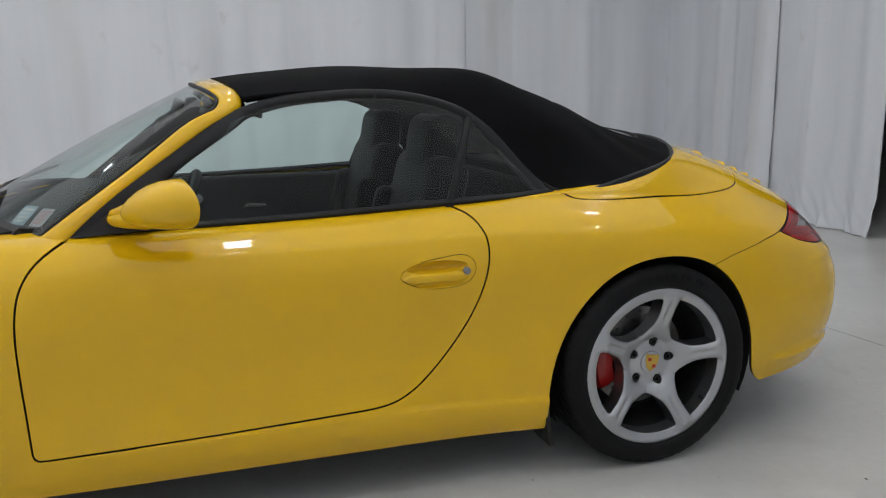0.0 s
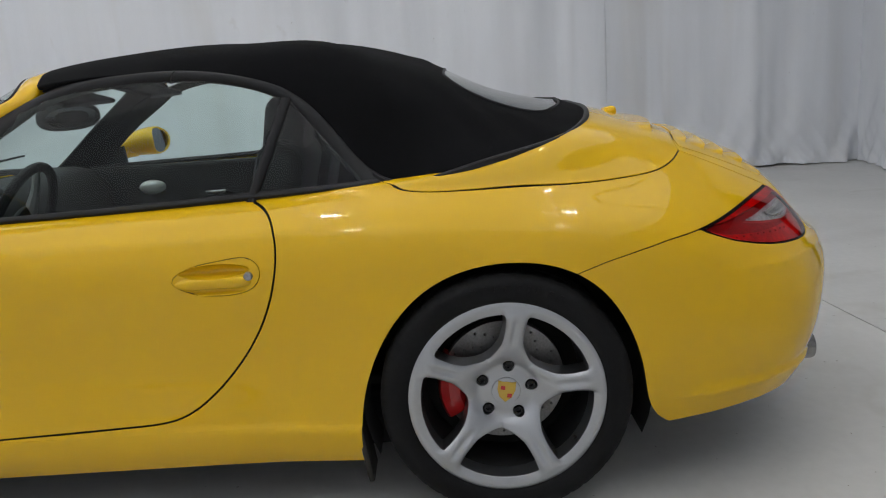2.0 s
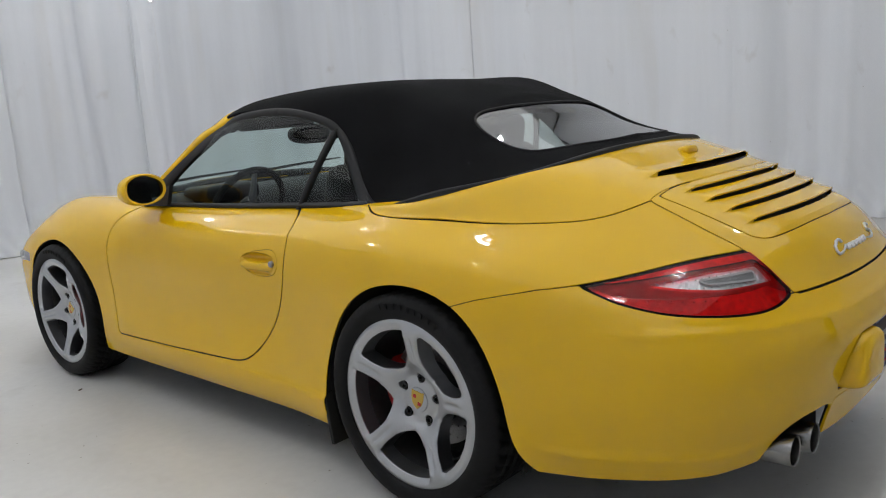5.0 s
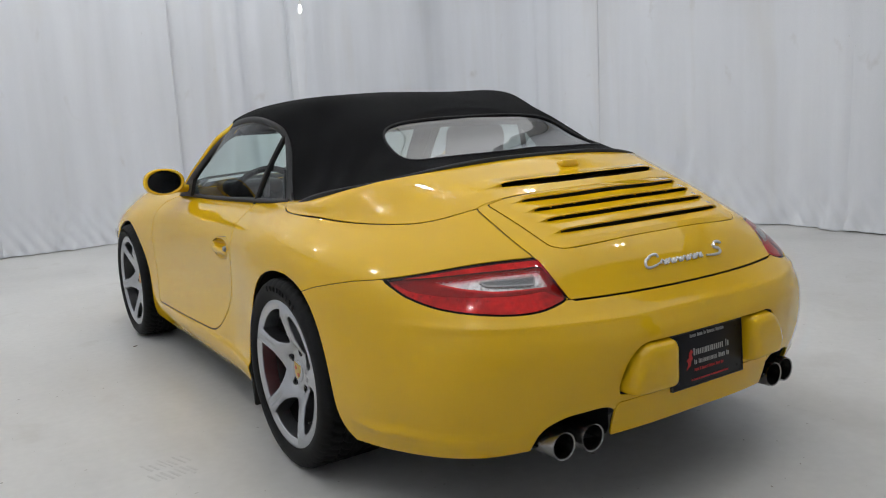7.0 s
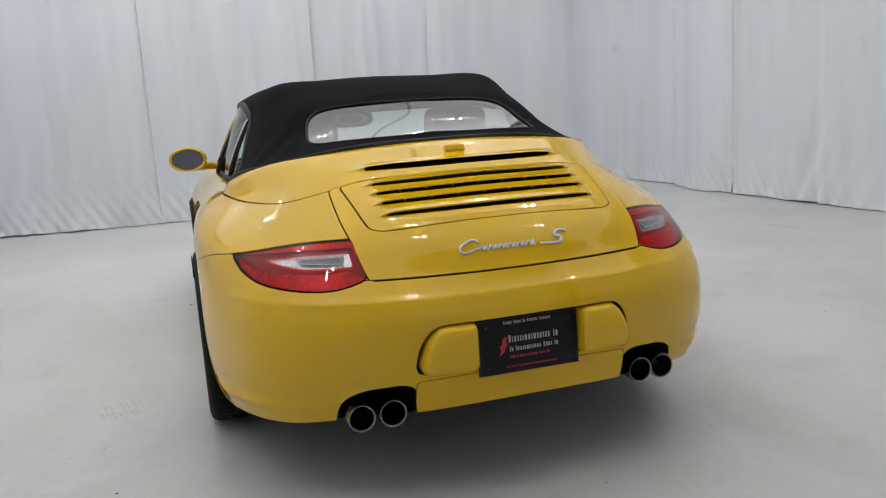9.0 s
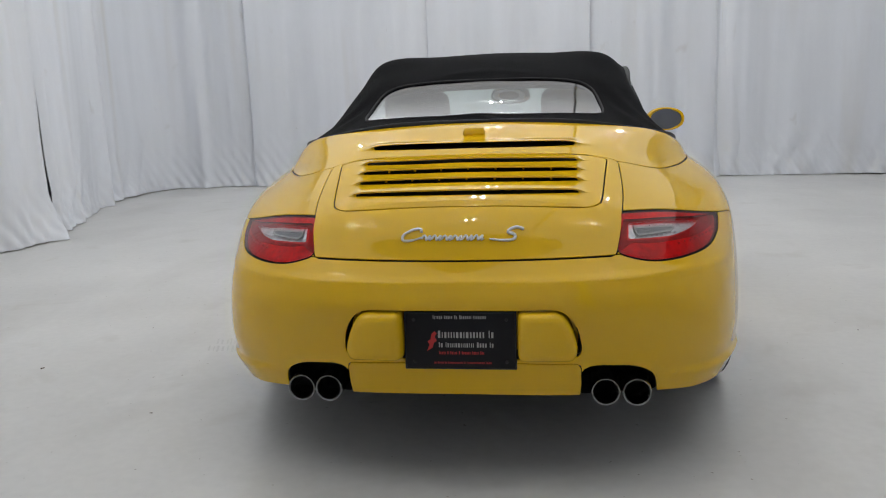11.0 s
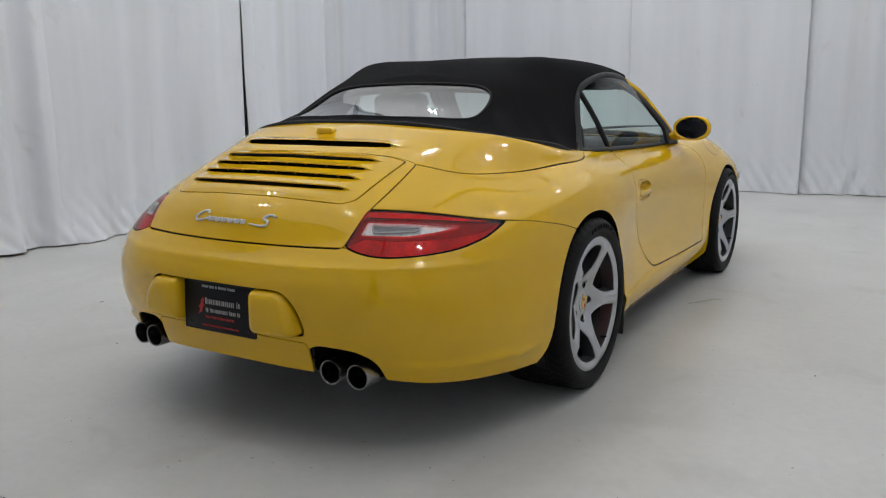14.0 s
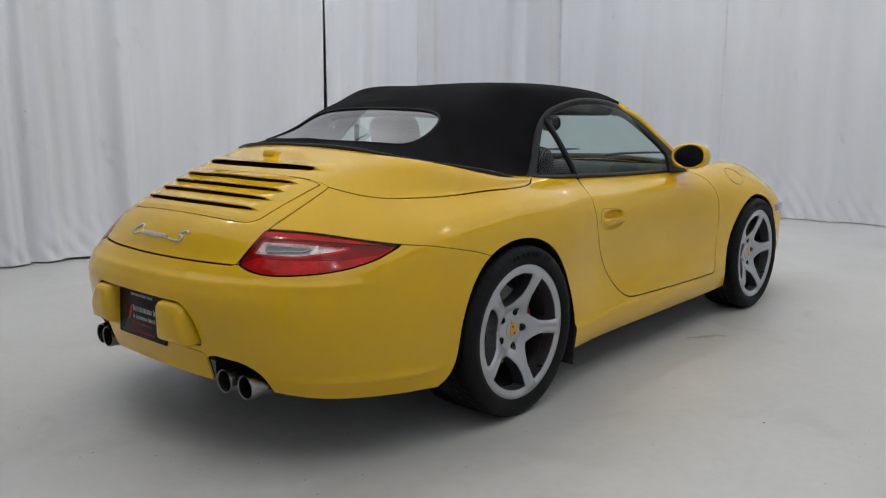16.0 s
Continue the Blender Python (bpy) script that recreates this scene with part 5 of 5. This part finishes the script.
# underside, wheel wells and mud guards
bm = bmesh.new()
box(bm, -.70, .70, -.30, 3.0, .128, .30, .02)
part("underbody", bm, HOLE, car, "black underbody")
bm = bmesh.new()
box(bm, -.66, .66, -.80, -.25, .222, .42, .03, 3)
part("rear_muffler", bm, HOLE, car)
for sx, _ in BOTH:
    for cy, r in ((0.0, .385), (2.335, .385)):
        bm = bmesh.new()
        a0 = [(cy + r * math.cos(t), .33 + r * .96 * math.sin(t)) for t in np.linspace(-.42, math.pi + .42, 30)]
        o = [bm.verts.new((sx * (.835 if cy or p < -.25 else .862), p, q)) for p, q in a0]
        i = [bm.verts.new((sx * .52, p, q)) for p, q in a0]
        for k in range(len(o) - 1):
            bm.faces.new((o[k], o[k + 1], i[k + 1], i[k]))
        bm.faces.new(i)
        part("wheel_well", bm, HOLE, car, "black wheel arch liner")
    bm = bmesh.new()
    box(bm, -.060, .060, -.008, .008, -.085, .09, .006)
    bm.transform(Matrix.Translation((sx * .824, .390, .196)) @ Matrix.Rotation(radians(-8), 4, "X"))
    part("mud_guard", bm, GAP, car, "black mud guard ahead of the rear wheel")

# stickers inside the lower corner of the windscreen, and the sensor block by the cabin mirror
slant = Vector((-.444, .445, .777)).to_track_quat("Z", "Y").to_matrix().to_4x4()
for (sx0, sy0, sz0), (wd, hg), tone, bar in (((-.560, 1.832, .883), (.055, .070), STICKER_BLUE, PRINT), ((-.612, 1.782, .881), (.050, .065), STICKER_WHITE, STICKER_PINK)):
    at = Matrix.Translation((sx0, sy0, sz0)) @ slant
    bm = bmesh.new()
    box(bm, -wd / 2, wd / 2, -hg / 2, hg / 2, -.0006, .0006)
    bm.transform(at)
    card_ob = part("windscreen_sticker", bm, tone, car, "small printed paper sticker")
    for k in range(4):
        bm = bmesh.new()
        box(bm, -wd * .38, wd * (.36 - .1 * (k % 2)), hg * (.30 - .2 * k) - .004, hg * (.30 - .2 * k) + .004, .0006, .0014)
        bm.transform(at)
        part("print_bar", bm, bar, card_ob)
bm = bmesh.new()
box(bm, -.045, .045, 1.335, 1.378, 1.150, 1.190, .012, 3)
part("rain_sensor", bm, PLASTIC, car, "black sensor block on the windscreen")


# ---------------------------------------------------------------- wheels
def wheel_face(r_max=.2665):
    """The five-spoked face as a skin: x outwards, spokes at 0, 72, 144... degrees."""
    nr, na = 46, 300
    rr = np.linspace(.0, r_max, nr)
    px = spline([0, .035, .075, .13, .19, .232, .246, .2575, .2665], [-.022, -.022, -.022, -.010, .011, .024, .029, .031, .027], rr)
    a = np.linspace(0, 2 * math.pi, na, endpoint=False)
    R, A = np.meshgrid(rr, a, indexing="ij")
    X = np.repeat(px[:, None], na, 1)
    off = (np.degrees(A) + 36) % 72 - 36
    across = R * np.radians(off)
    hw = np.interp(R, [.05, .08, .11, .15, .20, .235, .26], [.14, .10, .060, .034, .031, .036, .06])
    body = np.clip(1 - (across / hw) ** 2, 0, 1) * np.clip((R - .08) / .06, 0, 1) * np.clip((.250 - R) / .03, 0, 1)
    groove = np.exp(-(across / .0095) ** 2) * np.clip((R - .125) / .04, 0, 1) * np.clip((.240 - R) / .03, 0, 1)
    dish = -.007 * np.exp(-((R - .0705) / .022) ** 2)
    X = X + .020 * body ** .7 - .010 * groove + dish
    v = np.stack([X, R * np.sin(A), R * np.cos(A)], 2).reshape(-1, 3)
    i = np.arange(nr * na).reshape(nr, na)
    j = np.roll(i, -1, axis=1)
    f = np.concatenate([np.stack([i[:-1].ravel(), i[1:].ravel(), j[1:].ravel()], 1), np.stack([i[:-1].ravel(), j[1:].ravel(), j[:-1].ravel()], 1)])
    s = Skin(v, np.tile([1., 0, 0], (len(v), 1)), f)
    s = s.bent(np.zeros(len(v)))
    if s.n[:, 0].mean() < 0:
        s = Skin(v, s.n * -1, f[:, ::-1])
    d = np.full(len(v), 1.0)
    for k in range(5):
        c = math.radians(36 + 72 * k)
        half = [(.2345, 10), (.2345, 18), (.2340, 24.0), (.2325, 27.4), (.229, 28.4), (.220, 28.6), (.205, 28.5), (.185, 28.1), (.165, 27.0), (.145, 24.6), (.126, 19.2), (.111, 10.5)]
        win = [(.2345, 0)] + half + [(.105, 0)] + [(r, -t) for r, t in half[::-1]]
        poly = curve([(r * math.sin(c + math.radians(t)), r * math.cos(c + math.radians(t))) for r, t in win], 90, closed=True)
        d = np.minimum(d, sdf(s.v[:, 1:], poly))
        n0 = math.radians(72 * k)
        d = np.minimum(d, np.hypot(s.v[:, 1] - 0.0705 * math.sin(n0), s.v[:, 2] - 0.0705 * math.cos(n0)) - .0180)
    return s.keep(-d)


FACE = wheel_face().rim(.050, .0036, (1.0, 0, 0), .003)
FACE_MESH = mesh_of("rim_face", FACE, ALLOY)


def tyre_mesh(radius, width):
    """A low tyre: bulged walls, four grooves round the tread and slanted cuts across it."""
    half = width / 2
    prof = [(.2515, -half + .022), (.2555, -half + .010), (.267, -half + .002), (.287, -half - .004), (radius - .022, -half + .001), (radius - .009, -half + .010), (radius - .003, -half + .022)]
    m = 34
    prof += [(radius - .0012 * abs(t) ** 2, t * (half - .030)) for t in np.linspace(-1, 1, m)]
    prof += [(r, -x) for r, x in prof[6::-1]]
    prof = np.array(prof)
    na = 300
    verts, k = [], len(prof)
    for j in range(na):
        a = 2 * math.pi * j / na
        for i, (r, x) in enumerate(prof):
            t = x / (half - .03)
            if 6 < i < k - 7:
                for g in (-.55, -.18, .18, .55):
                    if abs(t - g) < .035:
                        r -= .007
                if (j + int(abs(t) * 9)) % 6 == 0 and abs(t) > .22:
                    r -= .005
            elif r > radius - .012 and j % 6 == 0:
                r -= .003
            verts.append((x, r * math.sin(a), r * math.cos(a)))
    faces = [(j * k + i, j * k + i + 1, ((j + 1) % na) * k + i + 1, ((j + 1) % na) * k + i) for j in range(na) for i in range(k - 1)]
    me = bpy.data.meshes.new("tyre")
    me.from_pydata(verts, [], faces)
    me.materials.append(TYRE)
    me.shade_smooth()
    me.set_sharp_from_angle(angle=radians(40))
    return me


def disc_skin():
    """A drilled brake disc, seen from outside."""
    nr, na = 12, 220
    R, A = np.meshgrid(np.linspace(.095, .166, nr), np.linspace(0, 2 * math.pi, na, endpoint=False), indexing="ij")
    v = np.stack([0 * R, R * np.sin(A), R * np.cos(A)], 2).reshape(-1, 3)
    i = np.arange(nr * na).reshape(nr, na)
    j = np.roll(i, -1, axis=1)
    f = np.concatenate([np.stack([i[:-1].ravel(), j[1:].ravel(), i[1:].ravel()], 1), np.stack([i[:-1].ravel(), j[:-1].ravel(), j[1:].ravel()], 1)])
    s = Skin(v, np.tile([1., 0, 0], (len(v), 1)), f).fine()
    d = np.full(len(s.v), 1.0)
    for k in range(24):
        for r, o in ((.110, 0), (.124, .10), (.138, .20), (.152, .30)):
            if (k + int(o * 10)) % 2 == 0:
                a = 2 * math.pi * k / 24 + o
                d = np.minimum(d, np.hypot(s.v[:, 1] - r * math.sin(a), s.v[:, 2] - r * math.cos(a)) - .0042)
    return s.keep(-d)


def made(name, mesh, parent, label=""):
    ob = new(name, mesh)
    ob.parent = parent
    return tagged(ob, label)


def one_mesh(name, bm, mat):
    ob = part(name, bm, mat)
    me = ob.data
    bpy.data.objects.remove(ob)
    return me


def wall_marks(radius, half):
    """Raised plain blocks round the tyre wall, as two lines of moulded lettering."""
    bm = bmesh.new()
    rnd = random.Random(9)
    for start in (-.42,):
        a = start
        for k in range(9):
            wide = rnd.choice((.05, .06, .07))
            m = Matrix.Rotation(-a, 4, "X")
            g = bmesh.ops.create_cube(bm, size=1, matrix=m @ Matrix.Translation((half + .0020, 0, radius)) @ Matrix.Diagonal((.0026, wide * radius * .7, .017, 1)))
            if k % 3:
                bmesh.ops.create_cube(bm, size=1, matrix=m @ Matrix.Translation((half + .0036, 0, radius)) @ Matrix.Diagonal((.0016, wide * radius * .3, .008, 1)))
            a += wide + .035
    return one_mesh("wall_marking", bm, TYRE)


DISC_MESH = mesh_of("brake_disc", disc_skin().rim(.03, .001), STEEL)
MARKS = {0.0: wall_marks(.298, .292 / 2 + .0025), 2.35: wall_marks(.294, .235 / 2 + .0025)}
TYRES = {0.0: tyre_mesh(.331, .292), 2.35: tyre_mesh(.326, .235)}


bm = bmesh.new()
lathe(bm, [(.262, .018), (.258, .004), (.246, .000), (.236, -.012), (.228, -.05), (.222, -.10), (.218, -.20), (.236, -.245), (.262, -.25)], 72)
BARREL_MESH = one_mesh("barrel", bm, BARREL)
bm = bmesh.new()
lathe(bm, [(.2365, .020), (.2345, .012), (.2325, -.036), (.2365, -.042)], 72)
LIP_MESH = one_mesh("rim_lip", bm, ALLOY)
bm = bmesh.new()
lathe(bm, [(.0, -.016), (.0072, -.016), (.0075, -.006), (.0128, -.005), (.0145, -.010), (.0165, -.034)], 6)
BOLT_MESH = one_mesh("wheel_bolt", bm, BOLT)
bm = bmesh.new()
lathe(bm, [(0, .0042), (.034, .0036), (.0385, .0022), (.0405, -.002)], 40)
CAP_MESH = one_mesh("hub_cap", bm, ALLOY)
bm = bmesh.new()
crest = [(0, .023), (.010, .022), (.0195, .0235), (.020, .004), (.014, -.013), (0, -.025)]
crest = [(a * 1.2, b * 1.2) for a, b in crest]
crest = crest + [(-a, b) for a, b in crest[-2:0:-1]]
f = [bm.verts.new((.0058, a, b)) for a, b in crest]
g = [bm.verts.new((.003, a * 1.06, b * 1.06)) for a, b in crest]
bm.faces.new(f)
for k in range(len(f)):
    bm.faces.new((f[k - 1], f[k], g[k], g[k - 1]))
CREST_MESH = one_mesh("crest", bm, GOLD)
bm = bmesh.new()
for s, t in ((-1, 1), (1, -1)):
    box(bm, .0056, .0066, min(s * .004, s * .016), max(s * .004, s * .016), min(t * .005, t * .016), max(t * .005, t * .016), .001, 1)
CREST_FIELD = one_mesh("crest_field", bm, REDPRINT)
bm = bmesh.new()
ring = []
for t in np.linspace(-.52, .52, 13):
    ring.append(t)
rows = []
for t in ring:
    k = math.cos(t * 2.2) ** .5
    rows.append([bm.verts.new((x, r * math.cos(t), r * math.sin(t))) for r, x in ((.112, -.055), (.112, .012), (.122, .030 * k), (.150, .034 * k), (.172, .024 * k), (.180, .0), (.180, -.055))])
for a, b in zip(rows, rows[1:]):
    for k in range(7):
        bm.faces.new((a[k], a[(k + 1) % 7], b[(k + 1) % 7], b[k]))
bm.faces.new(rows[0]), bm.faces.new(rows[-1][::-1])
CALIPER_MESH = one_mesh("brake_caliper", bm, CALIPER)
bm = bmesh.new()
tube(bm, [(.004, 0, -.226), (.016, 0, -.222), (.028, 0, -.219)], [.005, .004, .0045], 8)
VALVE_MESH = one_mesh("tyre_valve", bm, PLASTIC)

for sx, yy, zz, face_x, turn, calip in ((-1, 0, .330, .867, 9, 1), (1, 0, .330, .867, 23, 1), (-1, 2.35, .325, .846, 40, -1), (1, 2.35, .325, .846, 12, -1)):
    wheel = new("wheel")
    wheel.parent = car
    tagged(wheel, "silver five-spoke alloy wheel with a low-profile tyre")
    wheel.matrix_basis = Matrix.Translation((sx * face_x, yy or .009, zz)) @ (Matrix() if sx > 0 else Matrix.Rotation(math.pi, 4, "Z"))
    spin = Matrix.Rotation(radians(-turn), 4, "X") @ Matrix.Diagonal((1, .965, .965, 1))
    wide = .292 if yy == 0 else .235
    ty = made("tyre", TYRES[0.0 if yy == 0 else 2.35], wheel, "black low-profile tyre")
    ty.location.x = .030 - wide / 2 + .006
    made("wall_marking", MARKS[0.0 if yy == 0 else 2.35], ty).matrix_basis = Matrix.Rotation(radians(-10), 4, "X")
    for name, mesh in (("rim_face", FACE_MESH), ("barrel", BARREL_MESH), ("rim_lip", LIP_MESH)):
        made(name, mesh, wheel).matrix_basis = spin
    deep = Matrix.Translation((-.022, 0, 0))
    made("hub_cap", CAP_MESH, wheel).matrix_basis = deep @ spin
    made("crest", CREST_MESH, wheel, "small gold shield on the hub cap").matrix_basis = deep @ spin
    made("crest_field", CREST_FIELD, wheel).matrix_basis = deep @ spin
    made("tyre_valve", VALVE_MESH, wheel).matrix_basis = spin @ Matrix.Rotation(radians(62), 4, "X")
    for k in range(5):
        made("wheel_bolt", BOLT_MESH, wheel).matrix_basis = deep @ spin @ Matrix.Rotation(radians(-72 * k), 4, "X") @ Matrix.Translation((0, 0, 0.0705))
    dk = made("brake_disc", DISC_MESH, wheel, "drilled steel brake disc")
    dk.location.x = -.105
    hat = bmesh.new()
    lathe(hat, [(.10, -.10), (.10, -.075), (.085, -.062), (0, -.062)], 40)
    part("disc_hat", hat, BARREL, wheel)
    shield = bmesh.new()
    lathe(shield, [(.215, -.155), (.10, -.15), (0, -.15)], 40)
    part("backing_plate", shield, HOLE, wheel)
    cp = made("brake_caliper", CALIPER_MESH, wheel, "red brake caliper")
    way = calip * sx
    cp.matrix_basis = Matrix.Translation((-.085, 0, 0)) @ (Matrix() if way > 0 else Matrix.Rotation(math.pi, 4, "X"))


# ---------------------------------------------------------------- inside the car
def cushion(name, x0, x1, y0, y1, z0, z1, parent, mat, tilt=0, soft=.05, label=""):
    bm = bmesh.new()
    box(bm, -(x1 - x0) / 2, (x1 - x0) / 2, -(y1 - y0) / 2, (y1 - y0) / 2, -(z1 - z0) / 2, (z1 - z0) / 2, soft, 4)
    bm.transform(Matrix.Translation(((x0 + x1) / 2, (y0 + y1) / 2, (z0 + z1) / 2)) @ Matrix.Rotation(radians(tilt), 4, "X"))
    return part(name, bm, mat, parent, label, 50)


for sx, _ in BOTH:
    seat = cushion("seat", sx * .36 - .25, sx * .36 + .25, .74, 1.24, .34, .50, car, LEATHER, 6, .06, "black leather bucket seat")
    back = cushion("seat_back", sx * .36 - .235, sx * .36 + .235, .58, .72, .44, 1.00, seat, LEATHER, 14, .055)
    cushion("side_bolster", sx * .36 - .26, sx * .36 - .17, .62, .78, .48, .86, seat, LEATHER, 14, .04)
    cushion("side_bolster", sx * .36 + .17, sx * .36 + .26, .62, .78, .48, .86, seat, LEATHER, 14, .04)
    cushion("headrest", sx * .36 - .15, sx * .36 + .15, .53, .65, .90, 1.125, seat, LEATHER, 10, .05)
    card = cushion("door_card", sx * .665 - .03, sx * .665 + .03, .70, 1.66, .30, .845, car, TRIM, 0, .02, "dark door lining")
    bm = bmesh.new()
    tube(bm, [(sx * .628, 1.16, .70), (sx * .600, 1.14, .715), (sx * .600, 1.06, .715), (sx * .628, 1.04, .70)], .010, 8)
    part("door_pull", bm, CHROME, card, "chrome door pull")
    bm = bmesh.new()
    bmesh.ops.create_uvsphere(bm, u_segments=20, v_segments=10, radius=1, matrix=Matrix.LocRotScale((sx * .626, 1.375, .752), None, (.014, .058, .030)))
    part("door_release", bm, SCRIPT, card)
    cushion("sun_visor", sx * .36 - .19, sx * .36 + .19, 1.17, 1.31, 1.150, 1.165, car, TRIM, 18, .006, "dark sun visor")

bm = bmesh.new()
prof = [(1.54, .50), (1.555, .70), (1.575, .79), (1.63, .842), (1.71, .860), (1.82, .860), (1.98, .842), (1.98, .40), (1.56, .40)]
ends = [[bm.verts.new((x, a, b)) for a, b in prof] for x in (-.66, -.3, 0, .3, .66)]
for a, b in zip(ends, ends[1:]):
    for k in range(len(prof)):
        bm.faces.new((a[k - 1], a[k], b[k], b[k - 1]))
bm.faces.new(ends[0]), bm.faces.new(ends[-1][::-1])
part("dashboard", bm, TRIM, car, "dark dashboard", 35)
cushion("instrument_hood", -.53, -.21, 1.55, 1.72, .81, .893, car, LEATHER, 0, .03)
cushion("centre_console", -.13, .13, .72, 1.40, .30, .56, car, TRIM, 0, .03)
cushion("rear_seat", -.56, .56, .26, .50, .44, .62, car, LEATHER, 0, .05)
cushion("rear_seat_back", -.58, .58, .06, .22, .50, .86, car, LEATHER, 12, .05)
cushion("cabin_floor", -.66, .66, .10, 1.95, .20, .33, car, TRIM, 0, .01)
cushion("parcel_shelf", -.62, .62, -.28, .14, .80, .90, car, LEATHER, 0, .03)
# steering wheel
hub = Matrix.Translation((-.37, 1.44, .79)) @ Matrix.Rotation(radians(-66), 4, "X")
bm = bmesh.new()
tube(bm, [hub @ Vector((.183 * math.cos(a), .183 * math.sin(a), 0)) for a in np.linspace(0, 2 * math.pi, 48, endpoint=False)], .0155, 10, closed=True)
steer = part("steering_wheel", bm, LEATHER, car, "black three-spoke steering wheel")
for a in (90 + 180, 10, 170):
    bm = bmesh.new()
    c, s = math.cos(radians(a)), math.sin(radians(a))
    tube(bm, [hub @ Vector((.04 * c, .04 * s, -.015)), hub @ Vector((.11 * c, .11 * s, -.012)), hub @ Vector((.18 * c, .18 * s, 0))], [.020, .013, .011], 8)
    part("wheel_spoke", bm, STEEL, steer)
bm = bmesh.new()
bmesh.ops.create_uvsphere(bm, u_segments=24, v_segments=12, radius=1, matrix=hub @ Matrix.LocRotScale((0, 0, -.005), None, (.065, .06, .028)))
part("wheel_boss", bm, LEATHER, steer)
bm = bmesh.new()
tube(bm, [hub @ Vector((0, 0, -.02)), hub @ Vector((0, 0, -.22))], .035, 12)
part("steering_column", bm, PLASTIC, steer)
# mirror under the windscreen header
turned = Matrix.Translation((.03, 1.42, 1.088)) @ Matrix.Rotation(radians(-30), 4, "Z")
bm = bmesh.new()
bmesh.ops.create_uvsphere(bm, u_segments=32, v_segments=20, radius=1)
for v in bm.verts:
    v.co = Vector((.128 * math.copysign(abs(v.co.x) ** .7, v.co.x), .018 * v.co.y, .046 * math.copysign(abs(v.co.z) ** .8, v.co.z)))
bm.transform(turned)
cab = part("cabin_mirror", bm, PLASTIC, car, "black cabin mirror", 50)
bm = bmesh.new()
bmesh.ops.create_circle(bm, cap_ends=True, segments=36, radius=1, matrix=Matrix.LocRotScale((0, -.0165, 0), Euler((radians(90), 0, 0)), (.106, .034, 1)))
bm.transform(turned)
part("mirror_glass", bm, DIM_MIRROR, cab)
bm = bmesh.new()
tube(bm, [(.03, 1.43, 1.10), (.012, 1.415, 1.145), (0, 1.395, 1.180)], [.012, .012, .02], 8)
part("mirror_stem", bm, PLASTIC, cab)
# bows of the folding roof under the lining
for by, bz, bx in ((.98, 1.200, .50), (.60, 1.200, .50), (.24, 1.130, .44)):
    bm = bmesh.new()
    tube(bm, [(bx * math.sin(a), by, bz + .028 * math.cos(a) - .02) for a in np.linspace(-1.5, 1.5, 15)], .012, 6)
    part("roof_bow", bm, PLASTIC, cloth_ob)


# ---------------------------------------------------------------- small marks on the floor
def blotch(bm, x, y, rx, ry, turn, seed, thick, z=.0):
    """A thin uneven patch lying on the floor."""
    rnd = random.Random(seed)
    n = 26
    wob = [rnd.uniform(.55, 1.15) for _ in range(n)]
    wob = [(wob[k - 1] + 2 * wob[k] + wob[(k + 1) % n]) / 4 for k in range(n)]
    c, s = math.cos(radians(turn)), math.sin(radians(turn))
    top, low = [], []
    for k in range(n):
        a = 2 * math.pi * k / n
        p, q = rx * wob[k] * math.cos(a), ry * wob[k] * math.sin(a)
        top.append(bm.verts.new((x + (p * c - q * s) * .94, y + (p * s + q * c) * .94, z + thick)))
        low.append(bm.verts.new((x + p * c - q * s, y + p * s + q * c, z + .0004)))
    bm.faces.new(top), bm.faces.new(low[::-1])
    for k in range(n):
        bm.faces.new((low[k - 1], low[k], top[k], top[k - 1]))


for k, (fx, fy, size, turn) in enumerate(((-.952, 2.085, .016, 20), (-1.953, -.076, .012, 70), (-1.214, -.542, .006, 0), (1.62, .55, .005, 30), (-2.4, -1.9, .006, 15), (1.9, -1.35, .005, 60), (.2, -2.3, .005, 10), (2.6, 2.2, .008, 40))):
    bm = bmesh.new()
    blotch(bm, fx, fy, size, size * .45, turn, 11 + k, .0025)
    tagged(part("paint_flake", bm, FLAKE, smooth=0), "small brown flake lying on the floor", "flake", "flakes on the floor")

bm = bmesh.new()
for k, (dx, dy, a, b, t) in enumerate(((0, 0, .085, .020, 62), (.05, .075, .045, .016, 20), (-.045, -.07, .035, .012, 80))):
    blotch(bm, .94 + dx, 1.53 + dy, a, b, t, 50 + k, .0012)
tagged(part("floor_stain", bm, STAIN, smooth=0), "faint brown dried stain on the floor", "stain")
# a faint dusty tread print beside the rear wheel
tread = empty("tyre_print", "faint dusty tyre print on the floor", "tyre print", (-1.24, .27, 0))
rnd = random.Random(21)
for i in range(7):
    for j in range(2):
        bm = bmesh.new()
        box(bm, -.005, .005, -.045, .045, .0003, .0010)
        bm.transform(Matrix.Translation((-.075 + .022 * i + rnd.uniform(-.004, .004), -.05 + .10 * j + rnd.uniform(-.006, .006), 0)) @ Matrix.Rotation(radians(18), 4, "Z") @ Matrix.Diagonal((rnd.uniform(.5, 1), rnd.uniform(.6, 1.1), 1, 1)))
        part("tread_mark", bm, DUST, tread, smooth=0)
